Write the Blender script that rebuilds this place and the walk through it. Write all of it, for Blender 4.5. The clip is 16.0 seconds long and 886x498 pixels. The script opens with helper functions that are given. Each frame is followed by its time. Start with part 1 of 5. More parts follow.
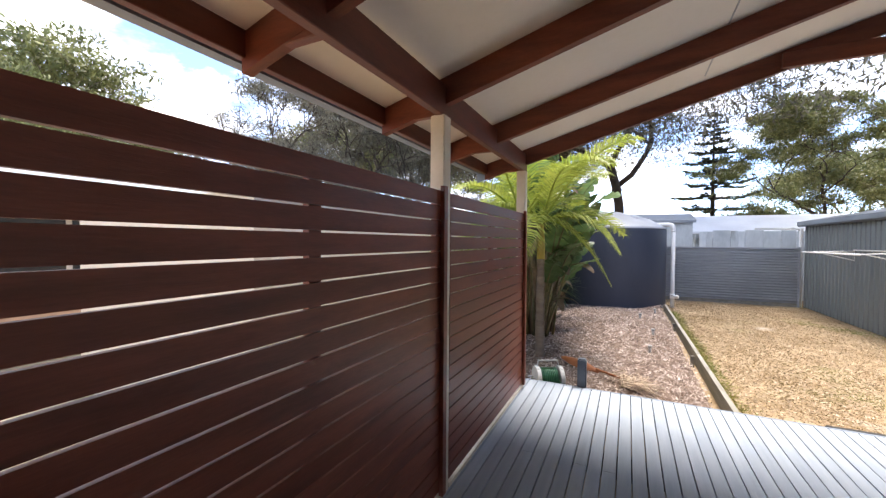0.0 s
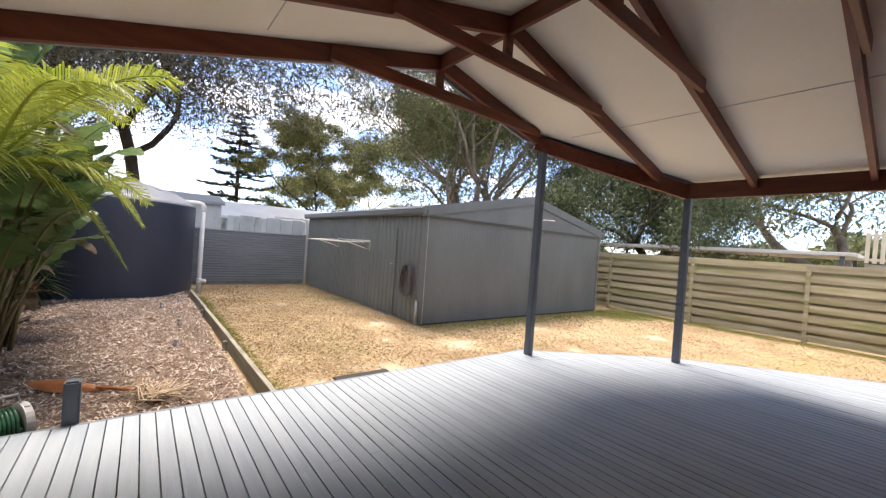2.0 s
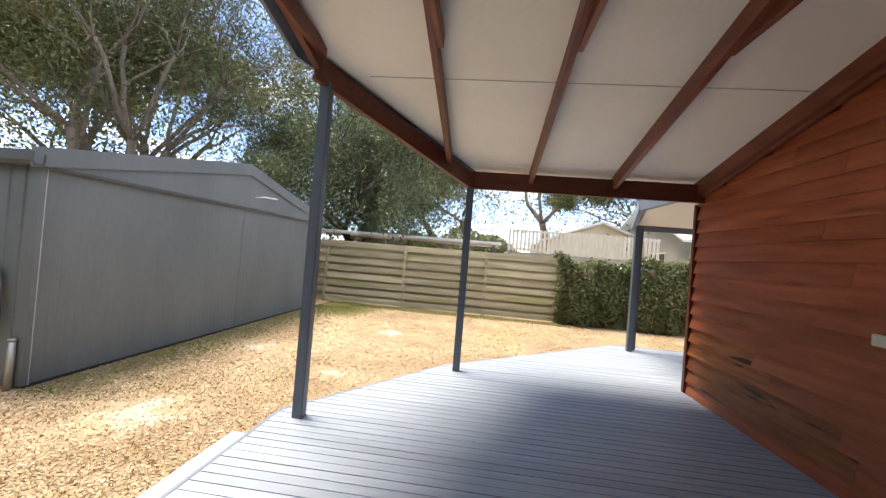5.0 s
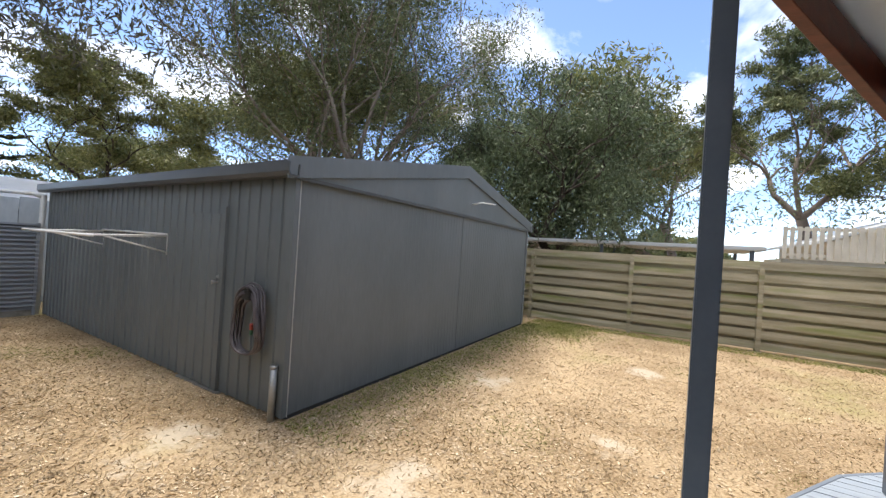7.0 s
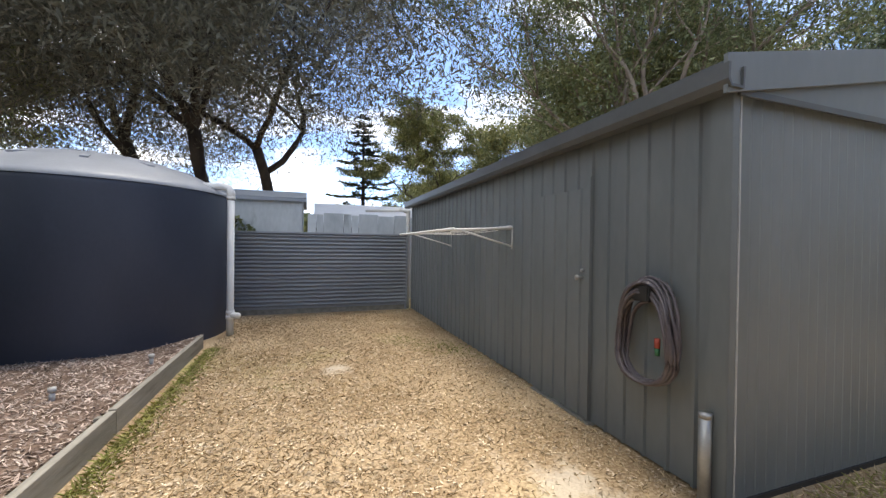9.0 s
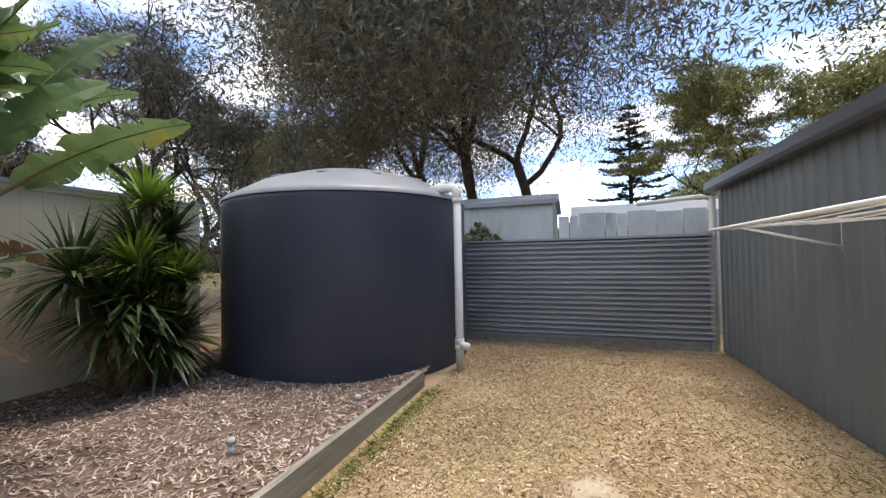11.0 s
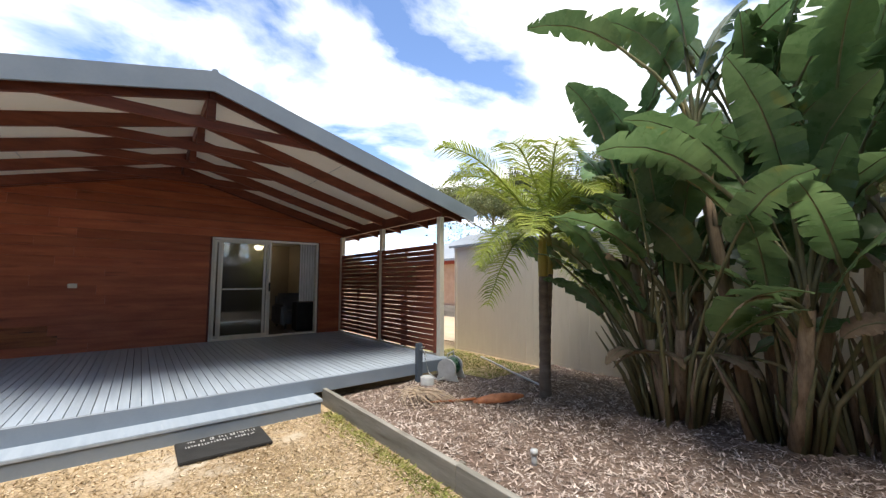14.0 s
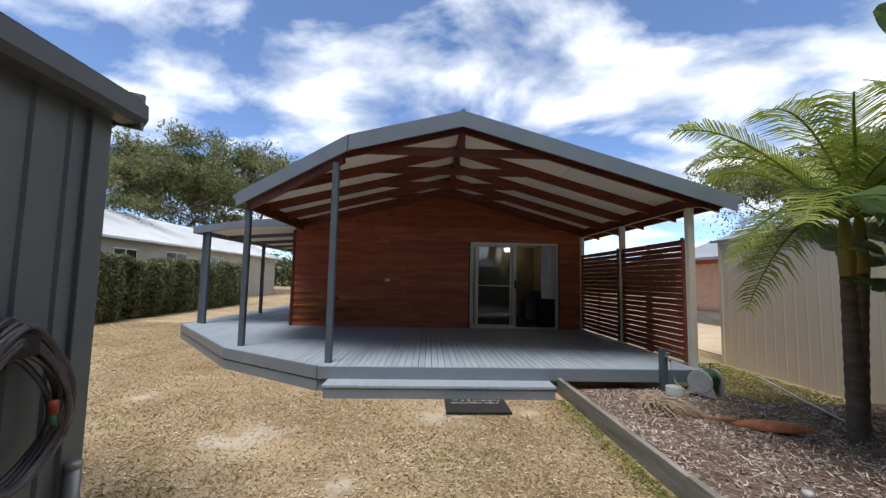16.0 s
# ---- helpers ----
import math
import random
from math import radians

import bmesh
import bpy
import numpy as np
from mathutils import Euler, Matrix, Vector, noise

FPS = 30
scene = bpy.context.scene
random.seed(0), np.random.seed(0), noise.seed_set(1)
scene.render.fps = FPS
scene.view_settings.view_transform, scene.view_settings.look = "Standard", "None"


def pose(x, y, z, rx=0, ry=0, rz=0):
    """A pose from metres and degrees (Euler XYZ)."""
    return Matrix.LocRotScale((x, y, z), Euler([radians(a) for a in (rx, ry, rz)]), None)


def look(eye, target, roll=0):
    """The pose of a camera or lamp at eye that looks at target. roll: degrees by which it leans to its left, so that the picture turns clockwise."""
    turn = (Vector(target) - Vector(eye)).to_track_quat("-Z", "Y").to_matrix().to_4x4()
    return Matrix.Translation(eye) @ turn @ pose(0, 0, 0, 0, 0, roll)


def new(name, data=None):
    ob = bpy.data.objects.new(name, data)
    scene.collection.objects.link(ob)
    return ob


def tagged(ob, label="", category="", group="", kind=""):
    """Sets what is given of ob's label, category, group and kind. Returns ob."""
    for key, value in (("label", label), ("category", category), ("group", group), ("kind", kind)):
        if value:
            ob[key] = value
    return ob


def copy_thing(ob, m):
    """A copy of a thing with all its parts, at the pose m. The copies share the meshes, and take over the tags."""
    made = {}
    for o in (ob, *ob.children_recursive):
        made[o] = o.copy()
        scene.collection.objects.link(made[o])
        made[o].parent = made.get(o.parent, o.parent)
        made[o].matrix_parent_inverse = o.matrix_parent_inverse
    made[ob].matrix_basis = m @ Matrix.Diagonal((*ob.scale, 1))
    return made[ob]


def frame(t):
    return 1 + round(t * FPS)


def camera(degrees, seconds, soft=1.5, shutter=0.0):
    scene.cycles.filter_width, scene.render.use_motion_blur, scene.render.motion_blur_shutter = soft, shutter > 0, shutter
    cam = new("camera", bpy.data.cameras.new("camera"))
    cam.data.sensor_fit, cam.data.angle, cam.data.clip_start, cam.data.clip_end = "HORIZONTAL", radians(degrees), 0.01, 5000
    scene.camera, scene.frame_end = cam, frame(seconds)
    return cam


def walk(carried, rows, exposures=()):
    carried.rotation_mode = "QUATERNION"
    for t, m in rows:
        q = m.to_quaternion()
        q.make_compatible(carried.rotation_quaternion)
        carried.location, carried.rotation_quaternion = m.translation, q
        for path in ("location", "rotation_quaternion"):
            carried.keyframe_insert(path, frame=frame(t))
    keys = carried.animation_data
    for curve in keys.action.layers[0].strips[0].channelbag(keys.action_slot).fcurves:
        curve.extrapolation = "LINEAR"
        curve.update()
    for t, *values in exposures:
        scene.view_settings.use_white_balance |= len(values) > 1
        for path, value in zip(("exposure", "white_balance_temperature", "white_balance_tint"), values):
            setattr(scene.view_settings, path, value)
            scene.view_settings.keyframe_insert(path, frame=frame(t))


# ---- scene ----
cam = camera(98.4, 16.0, soft=1.35)
PATH = [
    (0, (-0.124, -0.086, 1.559), (-0.996, 1.713, 1.519), 0.4),
    (0.5, (-0.148, 0.229, 1.486), (-0.678, 2.157, 1.435), 0.8),
    (1, (-0.138, 0.419, 1.484), (-0.078, 2.418, 1.428), 2.1),
    (1.5, (-0.194, 0.514, 1.447), (0.501, 2.389, 1.407), 3.5),
    (2, (-0.235, 0.636, 1.424), (1.004, 2.206, 1.409), 4.2),
    (2.5, (-0.13, 0.753, 1.428), (1.443, 1.988, 1.425), 4.7),
    (3, (0.017, 0.985, 1.476), (1.829, 1.831, 1.49), 5.3),
    (5.5, (1.282, 2.958, 1.486), (3.271, 3.161, 1.512), 4.7),
    (6, (1.637, 3.325, 1.506), (3.598, 3.717, 1.519), 4.4),
    (6.5, (1.879, 3.785, 1.501), (3.763, 4.457, 1.495), 4.2),
    (7, (2.097, 4.158, 1.458), (3.814, 5.184, 1.459), 3.7),
    (7.5, (2.194, 4.492, 1.421), (3.566, 5.947, 1.427), 2.8),
    (8, (2.226, 4.833, 1.277), (3.292, 6.524, 1.269), 1.9),
    (8.5, (2.247, 5.272, 1.201), (3.08, 7.09, 1.173), 1.3),
    (10.8, (2.517, 7.828, 1.154), (2.086, 9.781, 1.176), -0.9),
    (11, (2.535, 7.982, 1.162), (1.878, 9.87, 1.204), -1.1),
    (11.5, (2.647, 8.205, 1.188), (1.522, 9.857, 1.255), -1.2),
    (12, (2.778, 8.362, 1.107), (1.177, 9.553, 1.241), -1.2),
    (12.5, (2.825, 8.51, 1.151), (0.901, 9.038, 1.291), -1.1),
    (13, (2.793, 8.701, 1.178), (0.814, 8.46, 1.338), -0.8),
    (13.5, (2.813, 8.928, 1.215), (1.088, 7.929, 1.381), -0.2),
    (14, (2.797, 9.127, 1.23), (1.563, 7.561, 1.398), 0.0),
    (14.5, (2.732, 9.325, 1.213), (2.072, 7.446, 1.392), 0.5),
    (15, (2.738, 9.434, 1.21), (2.47, 7.46, 1.388), 0.9),
    (15.5, (2.725, 9.509, 1.206), (2.627, 7.519, 1.373), 1.1),
    (16, (2.695, 9.548, 1.186), (2.625, 7.556, 1.346), 1.1),
]
EXPOSURES = [(0.0, 2.4, 6900, 14), (1.0, 2.3, 8200, 16), (1.5, 2.2, 7900, 15), (3.0, 2.05, 7500, 14), (5.5, 2.15, 7300, 12), (6.0, 1.95, 7200, 12), (6.6, 1.6, 7000, 11), (7.5, 1.65, 7000, 10), (8.5, 1.75, 7100, 10), (11.0, 1.85, 7400, 12), (12.0, 2.0, 7500, 10), (13.5, 1.95, 7000, 9), (14.5, 1.3, 6600, 8), (15.0, 1.05, 6500, 9), (16.0, 0.98, 6500, 9)]
walk(cam, [(t, look(eye, target, roll)) for t, eye, target, roll in PATH], EXPOSURES)

# ---- world, sun ----
W = bpy.data.worlds.new("sky"); scene.world = W
W.use_nodes = True
nt = W.node_tree; nt.nodes.clear()
SUN = Vector((0.10, 0.30, 1.0)).normalized()
def wn(kind, **kw):
    n = nt.nodes.new(kind)
    for k, v in kw.items():
        n.inputs[k].default_value = v
    return n
out = wn("ShaderNodeOutputWorld")
bg = wn("ShaderNodeBackground", Strength=0.15)
sky = nt.nodes.new("ShaderNodeTexSky"); sky.sky_type = "NISHITA"; sky.sun_disc = False
sky.sun_elevation = math.asin(SUN.z); sky.sun_rotation = math.atan2(SUN.x, SUN.y); sky.air_density = 0.5; sky.dust_density = 0.1; sky.ozone_density = 3.0
tc = nt.nodes.new("ShaderNodeTexCoord")
sep = nt.nodes.new("ShaderNodeSeparateXYZ"); nt.links.new(tc.outputs["Generated"], sep.inputs[0])
den = nt.nodes.new("ShaderNodeMath"); den.operation = "ADD"; den.inputs[1].default_value = 0.22; nt.links.new(sep.outputs["Z"], den.inputs[0])
dmx = nt.nodes.new("ShaderNodeMath"); dmx.operation = "MAXIMUM"; dmx.inputs[1].default_value = 0.08; nt.links.new(den.outputs[0], dmx.inputs[0])
div = nt.nodes.new("ShaderNodeVectorMath"); div.operation = "DIVIDE"
nt.links.new(tc.outputs["Generated"], div.inputs[0]); nt.links.new(dmx.outputs[0], div.inputs[1])
mp = nt.nodes.new("ShaderNodeMapping"); mp.inputs["Scale"].default_value = (1.0, 1.35, 0.0); mp.inputs["Location"].default_value = (2.3, 0.65, 0); mp.inputs["Rotation"].default_value = (0, 0, 0.5)
nt.links.new(div.outputs[0], mp.inputs[0])
n1 = wn("ShaderNodeTexNoise", Scale=1.55, Detail=7.0, Roughness=0.56, Distortion=0.25); nt.links.new(mp.outputs[0], n1.inputs["Vector"])
r1 = nt.nodes.new("ShaderNodeValToRGB"); r1.color_ramp.elements[0].position = 0.45; r1.color_ramp.elements[1].position = 0.66
bias = nt.nodes.new("ShaderNodeMath"); bias.operation = "MULTIPLY_ADD"; bias.inputs[1].default_value = -0.085
nt.links.new(sep.outputs["X"], bias.inputs[0]); nt.links.new(n1.outputs["Fac"], bias.inputs[2]); nt.links.new(bias.outputs[0], r1.inputs[0])
n2 = wn("ShaderNodeTexNoise", Scale=3.1, Detail=5.0, Roughness=0.5); nt.links.new(mp.outputs[0], n2.inputs["Vector"])
r2 = nt.nodes.new("ShaderNodeValToRGB")
r2.color_ramp.elements[0].position = 0.36; r2.color_ramp.elements[0].color = (2.9, 3.1, 3.4, 1)
r2.color_ramp.elements[1].position = 0.66; r2.color_ramp.elements[1].color = (6.0, 6.1, 6.2, 1)
nt.links.new(n2.outputs["Fac"], r2.inputs[0])
mixc = nt.nodes.new("ShaderNodeMixRGB"); nt.links.new(r1.outputs[0], mixc.inputs[0]); nt.links.new(sky.outputs[0], mixc.inputs[1]); nt.links.new(r2.outputs[0], mixc.inputs[2])
nt.links.new(mixc.outputs[0], bg.inputs["Color"]); nt.links.new(bg.outputs[0], out.inputs[0])
sun = new("sun", bpy.data.lights.new("sun", "SUN"))
sun.data.energy, sun.data.angle, sun.data.color = 1.9, radians(26), (1.0, 0.95, 0.88)
sun.matrix_world = look(SUN * 40, (0, 0, 0))

# ---- materials ----
def mat(name, a, b, scale=4.0, rough=0.6, metal=0.0, bump=0.15, fine=60.0, stretch=(1, 1, 1), vary=0.12, spots=None, spec=0.4, fine_amt=0.35, island=False, trans=0.0, patches=()):
    """Two base colours mixed by broad and fine noise; stretch sets the grain's direction."""
    m = bpy.data.materials.new(name); m.use_nodes = True
    t = m.node_tree; N, L = t.nodes, t.links
    p = N["Principled BSDF"]; p.inputs["Metallic"].default_value = metal; p.inputs["Specular IOR Level"].default_value = spec
    co = N.new("ShaderNodeTexCoord"); mp = N.new("ShaderNodeMapping"); mp.inputs["Scale"].default_value = stretch
    L.new(co.outputs["Object"], mp.inputs[0])
    oi = N.new("ShaderNodeObjectInfo")
    off = N.new("ShaderNodeVectorMath"); off.operation = "SCALE"; off.inputs[0].default_value = (17.0, 9.0, 5.0); L.new(oi.outputs["Random"], off.inputs["Scale"])
    ad = N.new("ShaderNodeVectorMath"); L.new(mp.outputs[0], ad.inputs[0]); L.new(off.outputs[0], ad.inputs[1])
    na = N.new("ShaderNodeTexNoise"); na.inputs["Scale"].default_value = scale; na.inputs["Detail"].default_value = 5; L.new(ad.outputs[0], na.inputs["Vector"])
    nb = N.new("ShaderNodeTexNoise"); nb.inputs["Scale"].default_value = fine; nb.inputs["Detail"].default_value = 4; L.new(ad.outputs[0], nb.inputs["Vector"])
    mx = N.new("ShaderNodeMath"); mx.operation = "MULTIPLY_ADD"; mx.inputs[1].default_value = fine_amt
    cen = N.new("ShaderNodeMath"); cen.operation = "SUBTRACT"; cen.inputs[1].default_value = 0.5; L.new(nb.outputs[0], cen.inputs[0])
    L.new(cen.outputs[0], mx.inputs[0]); L.new(na.outputs[0], mx.inputs[2])
    rp = N.new("ShaderNodeValToRGB"); rp.color_ramp.elements[0].position, rp.color_ramp.elements[1].position = 0.3, 0.7
    rp.color_ramp.elements[0].color, rp.color_ramp.elements[1].color = (*a, 1), (*b, 1); L.new(mx.outputs[0], rp.inputs[0])
    col = rp.outputs[0]
    if spots:
        c, pos, sc, wid = spots
        ns = N.new("ShaderNodeTexNoise"); ns.inputs["Scale"].default_value = sc; ns.inputs["Detail"].default_value = 6; L.new(ad.outputs[0], ns.inputs["Vector"])
        rs = N.new("ShaderNodeValToRGB"); rs.color_ramp.elements[0].position, rs.color_ramp.elements[1].position = pos, pos + wid; L.new(ns.outputs[0], rs.inputs[0])
        ms = N.new("ShaderNodeMixRGB"); L.new(rs.outputs[0], ms.inputs[0]); L.new(col, ms.inputs[1]); ms.inputs[2].default_value = (*c, 1); col = ms.outputs[0]
    if patches:
        # worn sandy places, each a ragged round spot
        nw = N.new("ShaderNodeTexNoise"); nw.inputs["Scale"].default_value = 2.6; nw.inputs["Detail"].default_value = 7; nw.inputs["Roughness"].default_value = 0.7; L.new(co.outputs["Object"], nw.inputs["Vector"])
        for px, py, pr in patches:
            di = N.new("ShaderNodeVectorMath"); di.operation = "DISTANCE"; di.inputs[1].default_value = (px, py, -0.33); L.new(co.outputs["Object"], di.inputs[0])
            ma = N.new("ShaderNodeMath"); ma.operation = "MULTIPLY_ADD"; ma.inputs[1].default_value = -1.0 / pr; L.new(di.outputs["Value"], ma.inputs[0])
            wv = N.new("ShaderNodeMath"); wv.operation = "MULTIPLY_ADD"; wv.inputs[1].default_value = 2.6; wv.inputs[2].default_value = -0.75; L.new(nw.outputs[0], wv.inputs[0]); L.new(wv.outputs[0], ma.inputs[2])
            rm = N.new("ShaderNodeMapRange"); rm.inputs[1].default_value, rm.inputs[2].default_value = 0.0, 0.45; rm.inputs[4].default_value = 0.7; L.new(ma.outputs[0], rm.inputs[0])
            mq = N.new("ShaderNodeMixRGB"); L.new(rm.outputs[0], mq.inputs[0]); L.new(col, mq.inputs[1]); mq.inputs[2].default_value = (0.54, 0.48, 0.39, 1); col = mq.outputs[0]
    hv = N.new("ShaderNodeHueSaturation"); L.new(col, hv.inputs["Color"])
    mr = N.new("ShaderNodeMapRange"); mr.inputs[3].default_value, mr.inputs[4].default_value = 1 - vary, 1 + vary
    if island:
        ge = N.new("ShaderNodeNewGeometry"); L.new(ge.outputs["Random Per Island"], mr.inputs[0])
    else:
        L.new(oi.outputs["Random"], mr.inputs[0])
    L.new(mr.outputs[0], hv.inputs["Value"]); L.new(hv.outputs[0], p.inputs["Base Color"])
    ro = N.new("ShaderNodeMapRange"); ro.inputs[3].default_value, ro.inputs[4].default_value = max(0.03, rough - 0.08), min(1, rough + 0.1)
    L.new(mx.outputs[0], ro.inputs[0]); L.new(ro.outputs[0], p.inputs["Roughness"])
    if bump:
        bu = N.new("ShaderNodeBump"); bu.inputs["Strength"].default_value = bump; bu.inputs["Distance"].default_value = 0.01; L.new(mx.outputs[0], bu.inputs["Height"]); L.new(bu.outputs[0], p.inputs["Normal"])
    if trans:
        tr = N.new("ShaderNodeBsdfTranslucent"); L.new(hv.outputs[0], tr.inputs[0])
        sh = N.new("ShaderNodeMixShader"); sh.inputs[0].default_value = trans
        o = N["Material Output"]; L.new(p.outputs[0], sh.inputs[1]); L.new(tr.outputs[0], sh.inputs[2]); L.new(sh.outputs[0], o.inputs[0])
    return m
def glass_mat(name):
    m = bpy.data.materials.new(name); m.use_nodes = True
    t = m.node_tree; p = t.nodes["Principled BSDF"]
    p.inputs["Base Color"].default_value = (0.75, 0.8, 0.8, 1); p.inputs["Roughness"].default_value = 0.03; p.inputs["Transmission Weight"].default_value = 1.0; p.inputs["IOR"].default_value = 1.45
    return m
def lamp_mat(name, c, s):
    m = bpy.data.materials.new(name); m.use_nodes = True
    p = m.node_tree.nodes["Principled BSDF"]; p.inputs["Emission Color"].default_value = (*c, 1); p.inputs["Emission Strength"].default_value = s
    return m
BARE = ((3.75, 7.75, 0.75), (7.1, 6.2, 0.7), (4.4, 5.8, 0.8), (2.5, 5.2, 0.75), (1.5, 5.05, 0.4), (9.2, 4.4, 0.6), (3.3, 6.6, 0.35), (2.6, 10.6, 0.35), (6.2, 4.6, 0.45))
M_DECK = mat("deck_paint", (0.30, 0.355, 0.425), (0.375, 0.43, 0.495), 3, 0.5, bump=0.25, fine=50, stretch=(6, 0.5, 3), vary=0.07, spots=((0.42, 0.46, 0.5), 0.66, 5, 0.1))
M_TRIM = mat("grey_blue_paint", (0.085, 0.11, 0.145), (0.11, 0.135, 0.17), 3, 0.4, bump=0.08, fine=40, vary=0.05)
M_FASC = mat("fascia_paint", (0.18, 0.22, 0.275), (0.21, 0.25, 0.305), 3, 0.4, bump=0.08, fine=40, vary=0.04)
M_BEAM = mat("stained_beam", (0.10, 0.024, 0.013), (0.20, 0.055, 0.028), 2.5, 0.42, bump=0.2, fine=30, stretch=(1, 6, 6), vary=0.15)
M_BEAMY = mat("stained_beam_long", (0.085, 0.023, 0.014), (0.16, 0.045, 0.026), 2.5, 0.42, bump=0.2, fine=30, stretch=(6, 1, 6), vary=0.12)
M_SLAT = mat("stained_slat", (0.15, 0.042, 0.026), (0.26, 0.078, 0.047), 2.0, 0.38, bump=0.2, fine=26, stretch=(6, 0.8, 7), vary=0.14, spots=((0.15, 0.05, 0.03), 0.62, 3, 0.15))
M_CLAD = mat("cedar_boards", (0.30, 0.072, 0.034), (0.47, 0.140, 0.062), 1.6, 0.42, bump=0.22, fine=22, stretch=(0.8, 4, 7), vary=0.16, spots=((0.10, 0.03, 0.015), 0.62, 1.3, 0.18))
M_CLADW = mat("weathered_cedar", (0.20, 0.045, 0.014), (0.46, 0.16, 0.05), 1.8, 0.5, bump=0.3, fine=22, stretch=(0.9, 4, 8), vary=0.18, spots=((0.03, 0.016, 0.012), 0.60, 1.6, 0.06))
M_CREAM = mat("cream_paint", (0.62, 0.57, 0.47), (0.72, 0.67, 0.57), 3, 0.5, bump=0.08, fine=30, vary=0.03)
M_CEIL = mat("ceiling_sheet", (0.78, 0.74, 0.66), (0.84, 0.80, 0.73), 1.2, 0.55, bump=0.04, fine=20, vary=0.02)
M_SHED = mat("shed_steel", (0.130, 0.149, 0.158), (0.172, 0.192, 0.20), 1.4, 0.42, metal=0.0, bump=0.06, fine=18, stretch=(1, 1, 0.35), vary=0.03, spots=((0.19, 0.19, 0.18), 0.68, 1.1, 0.2))
M_GUTTER = mat("gutter_steel", (0.075, 0.082, 0.085), (0.10, 0.105, 0.108), 3, 0.35, bump=0.05, fine=25, vary=0.03)
M_TANK = mat("tank_plastic", (0.037, 0.045, 0.066), (0.048, 0.057, 0.081), 1.5, 0.45, bump=0.06, fine=30, stretch=(1, 1, 0.5), spots=((0.075, 0.085, 0.11), 0.66, 2.0, 0.25))
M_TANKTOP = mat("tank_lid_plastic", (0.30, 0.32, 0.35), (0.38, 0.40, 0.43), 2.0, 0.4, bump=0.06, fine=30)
M_GATE = mat("gate_steel", (0.27, 0.295, 0.32), (0.34, 0.365, 0.39), 2, 0.35, bump=0.05, fine=20, stretch=(0.4, 1, 1), vary=0.03)
M_PVC = mat("white_pvc", (0.66, 0.67, 0.66), (0.76, 0.77, 0.76), 3, 0.35, bump=0.04, fine=30, spots=((0.5, 0.48, 0.43), 0.66, 4, 0.15))
M_WIRE = mat("white_line", (0.7, 0.7, 0.68), (0.8, 0.8, 0.78), 8, 0.4, bump=0, fine=40)
M_NBW = mat("cream_steel", (0.68, 0.62, 0.51), (0.75, 0.69, 0.58), 0.8, 0.5, bump=0.05, fine=12, stretch=(1, 1, 0.3), vary=0.02)
M_FENCE = mat("weathered_paling", (0.29, 0.26, 0.17), (0.47, 0.43, 0.32), 1.5, 0.8, bump=0.4, fine=26, stretch=(5, 0.6, 7), vary=0.2, spots=((0.22, 0.25, 0.09), 0.52, 0.8, 0.2))
M_SLEEPER = mat("grey_sleeper", (0.21, 0.20, 0.17), (0.34, 0.32, 0.28), 2, 0.8, bump=0.5, fine=24, stretch=(6, 0.7, 6), vary=0.1, spots=((0.16, 0.14, 0.11), 0.6, 3, 0.15))
M_LAWN = mat("dry_lawn", (0.25, 0.175, 0.10), (0.50, 0.385, 0.25), 0.9, 0.95, bump=0.25, fine=42, vary=0.0, spots=((0.30, 0.27, 0.12), 0.58, 0.45, 0.14), patches=BARE, fine_amt=1.3, spec=0.1)
M_MULCHG = mat("mulch_ground", (0.09, 0.06, 0.045), (0.24, 0.175, 0.14), 9, 0.95, bump=0.8, fine=60, fine_amt=0.8, spec=0.1)
M_CHIP = mat("wood_chip", (0.22, 0.155, 0.125), (0.60, 0.51, 0.45), 7, 0.85, bump=0.2, fine=60, vary=0.55, island=True, spec=0.2)
M_STRAW = mat("dry_leaf", (0.28, 0.19, 0.105), (0.66, 0.55, 0.41), 6, 0.8, bump=0.1, fine=50, vary=0.5, island=True, spec=0.2)
M_BLADE = mat("grass_blade", (0.32, 0.23, 0.125), (0.57, 0.45, 0.29), 0.9, 0.8, bump=0, fine=20, vary=0.45, island=True, spots=((0.25, 0.25, 0.09), 0.60, 0.55, 0.12), spec=0.2)
M_GREENB = mat("green_blade", (0.16, 0.20, 0.05), (0.34, 0.33, 0.11), 1.2, 0.8, bump=0, fine=20, vary=0.3, island=True, spec=0.2)
M_BARK = mat("gum_bark", (0.13, 0.10, 0.085), (0.30, 0.25, 0.21), 2, 0.85, bump=0.5, fine=18, stretch=(1, 1, 0.3))
M_BARKD = mat("dark_bark", (0.035, 0.028, 0.024), (0.085, 0.068, 0.058), 2, 0.9, bump=0.5, fine=18, stretch=(1, 1, 0.3))
M_GUM = mat("gum_leaf", (0.09, 0.118, 0.055), (0.19, 0.21, 0.105), 0.5, 0.5, bump=0, fine=3, vary=0.4, island=True, trans=0.3)
M_GUMY = mat("pale_gum_leaf", (0.12, 0.145, 0.055), (0.23, 0.24, 0.10), 0.5, 0.5, bump=0, fine=3, vary=0.4, island=True, trans=0.3)
M_DARKL = mat("casuarina_leaf", (0.10, 0.10, 0.072), (0.20, 0.185, 0.14), 0.5, 0.7, bump=0, fine=3, vary=0.4, island=True, trans=0.2)
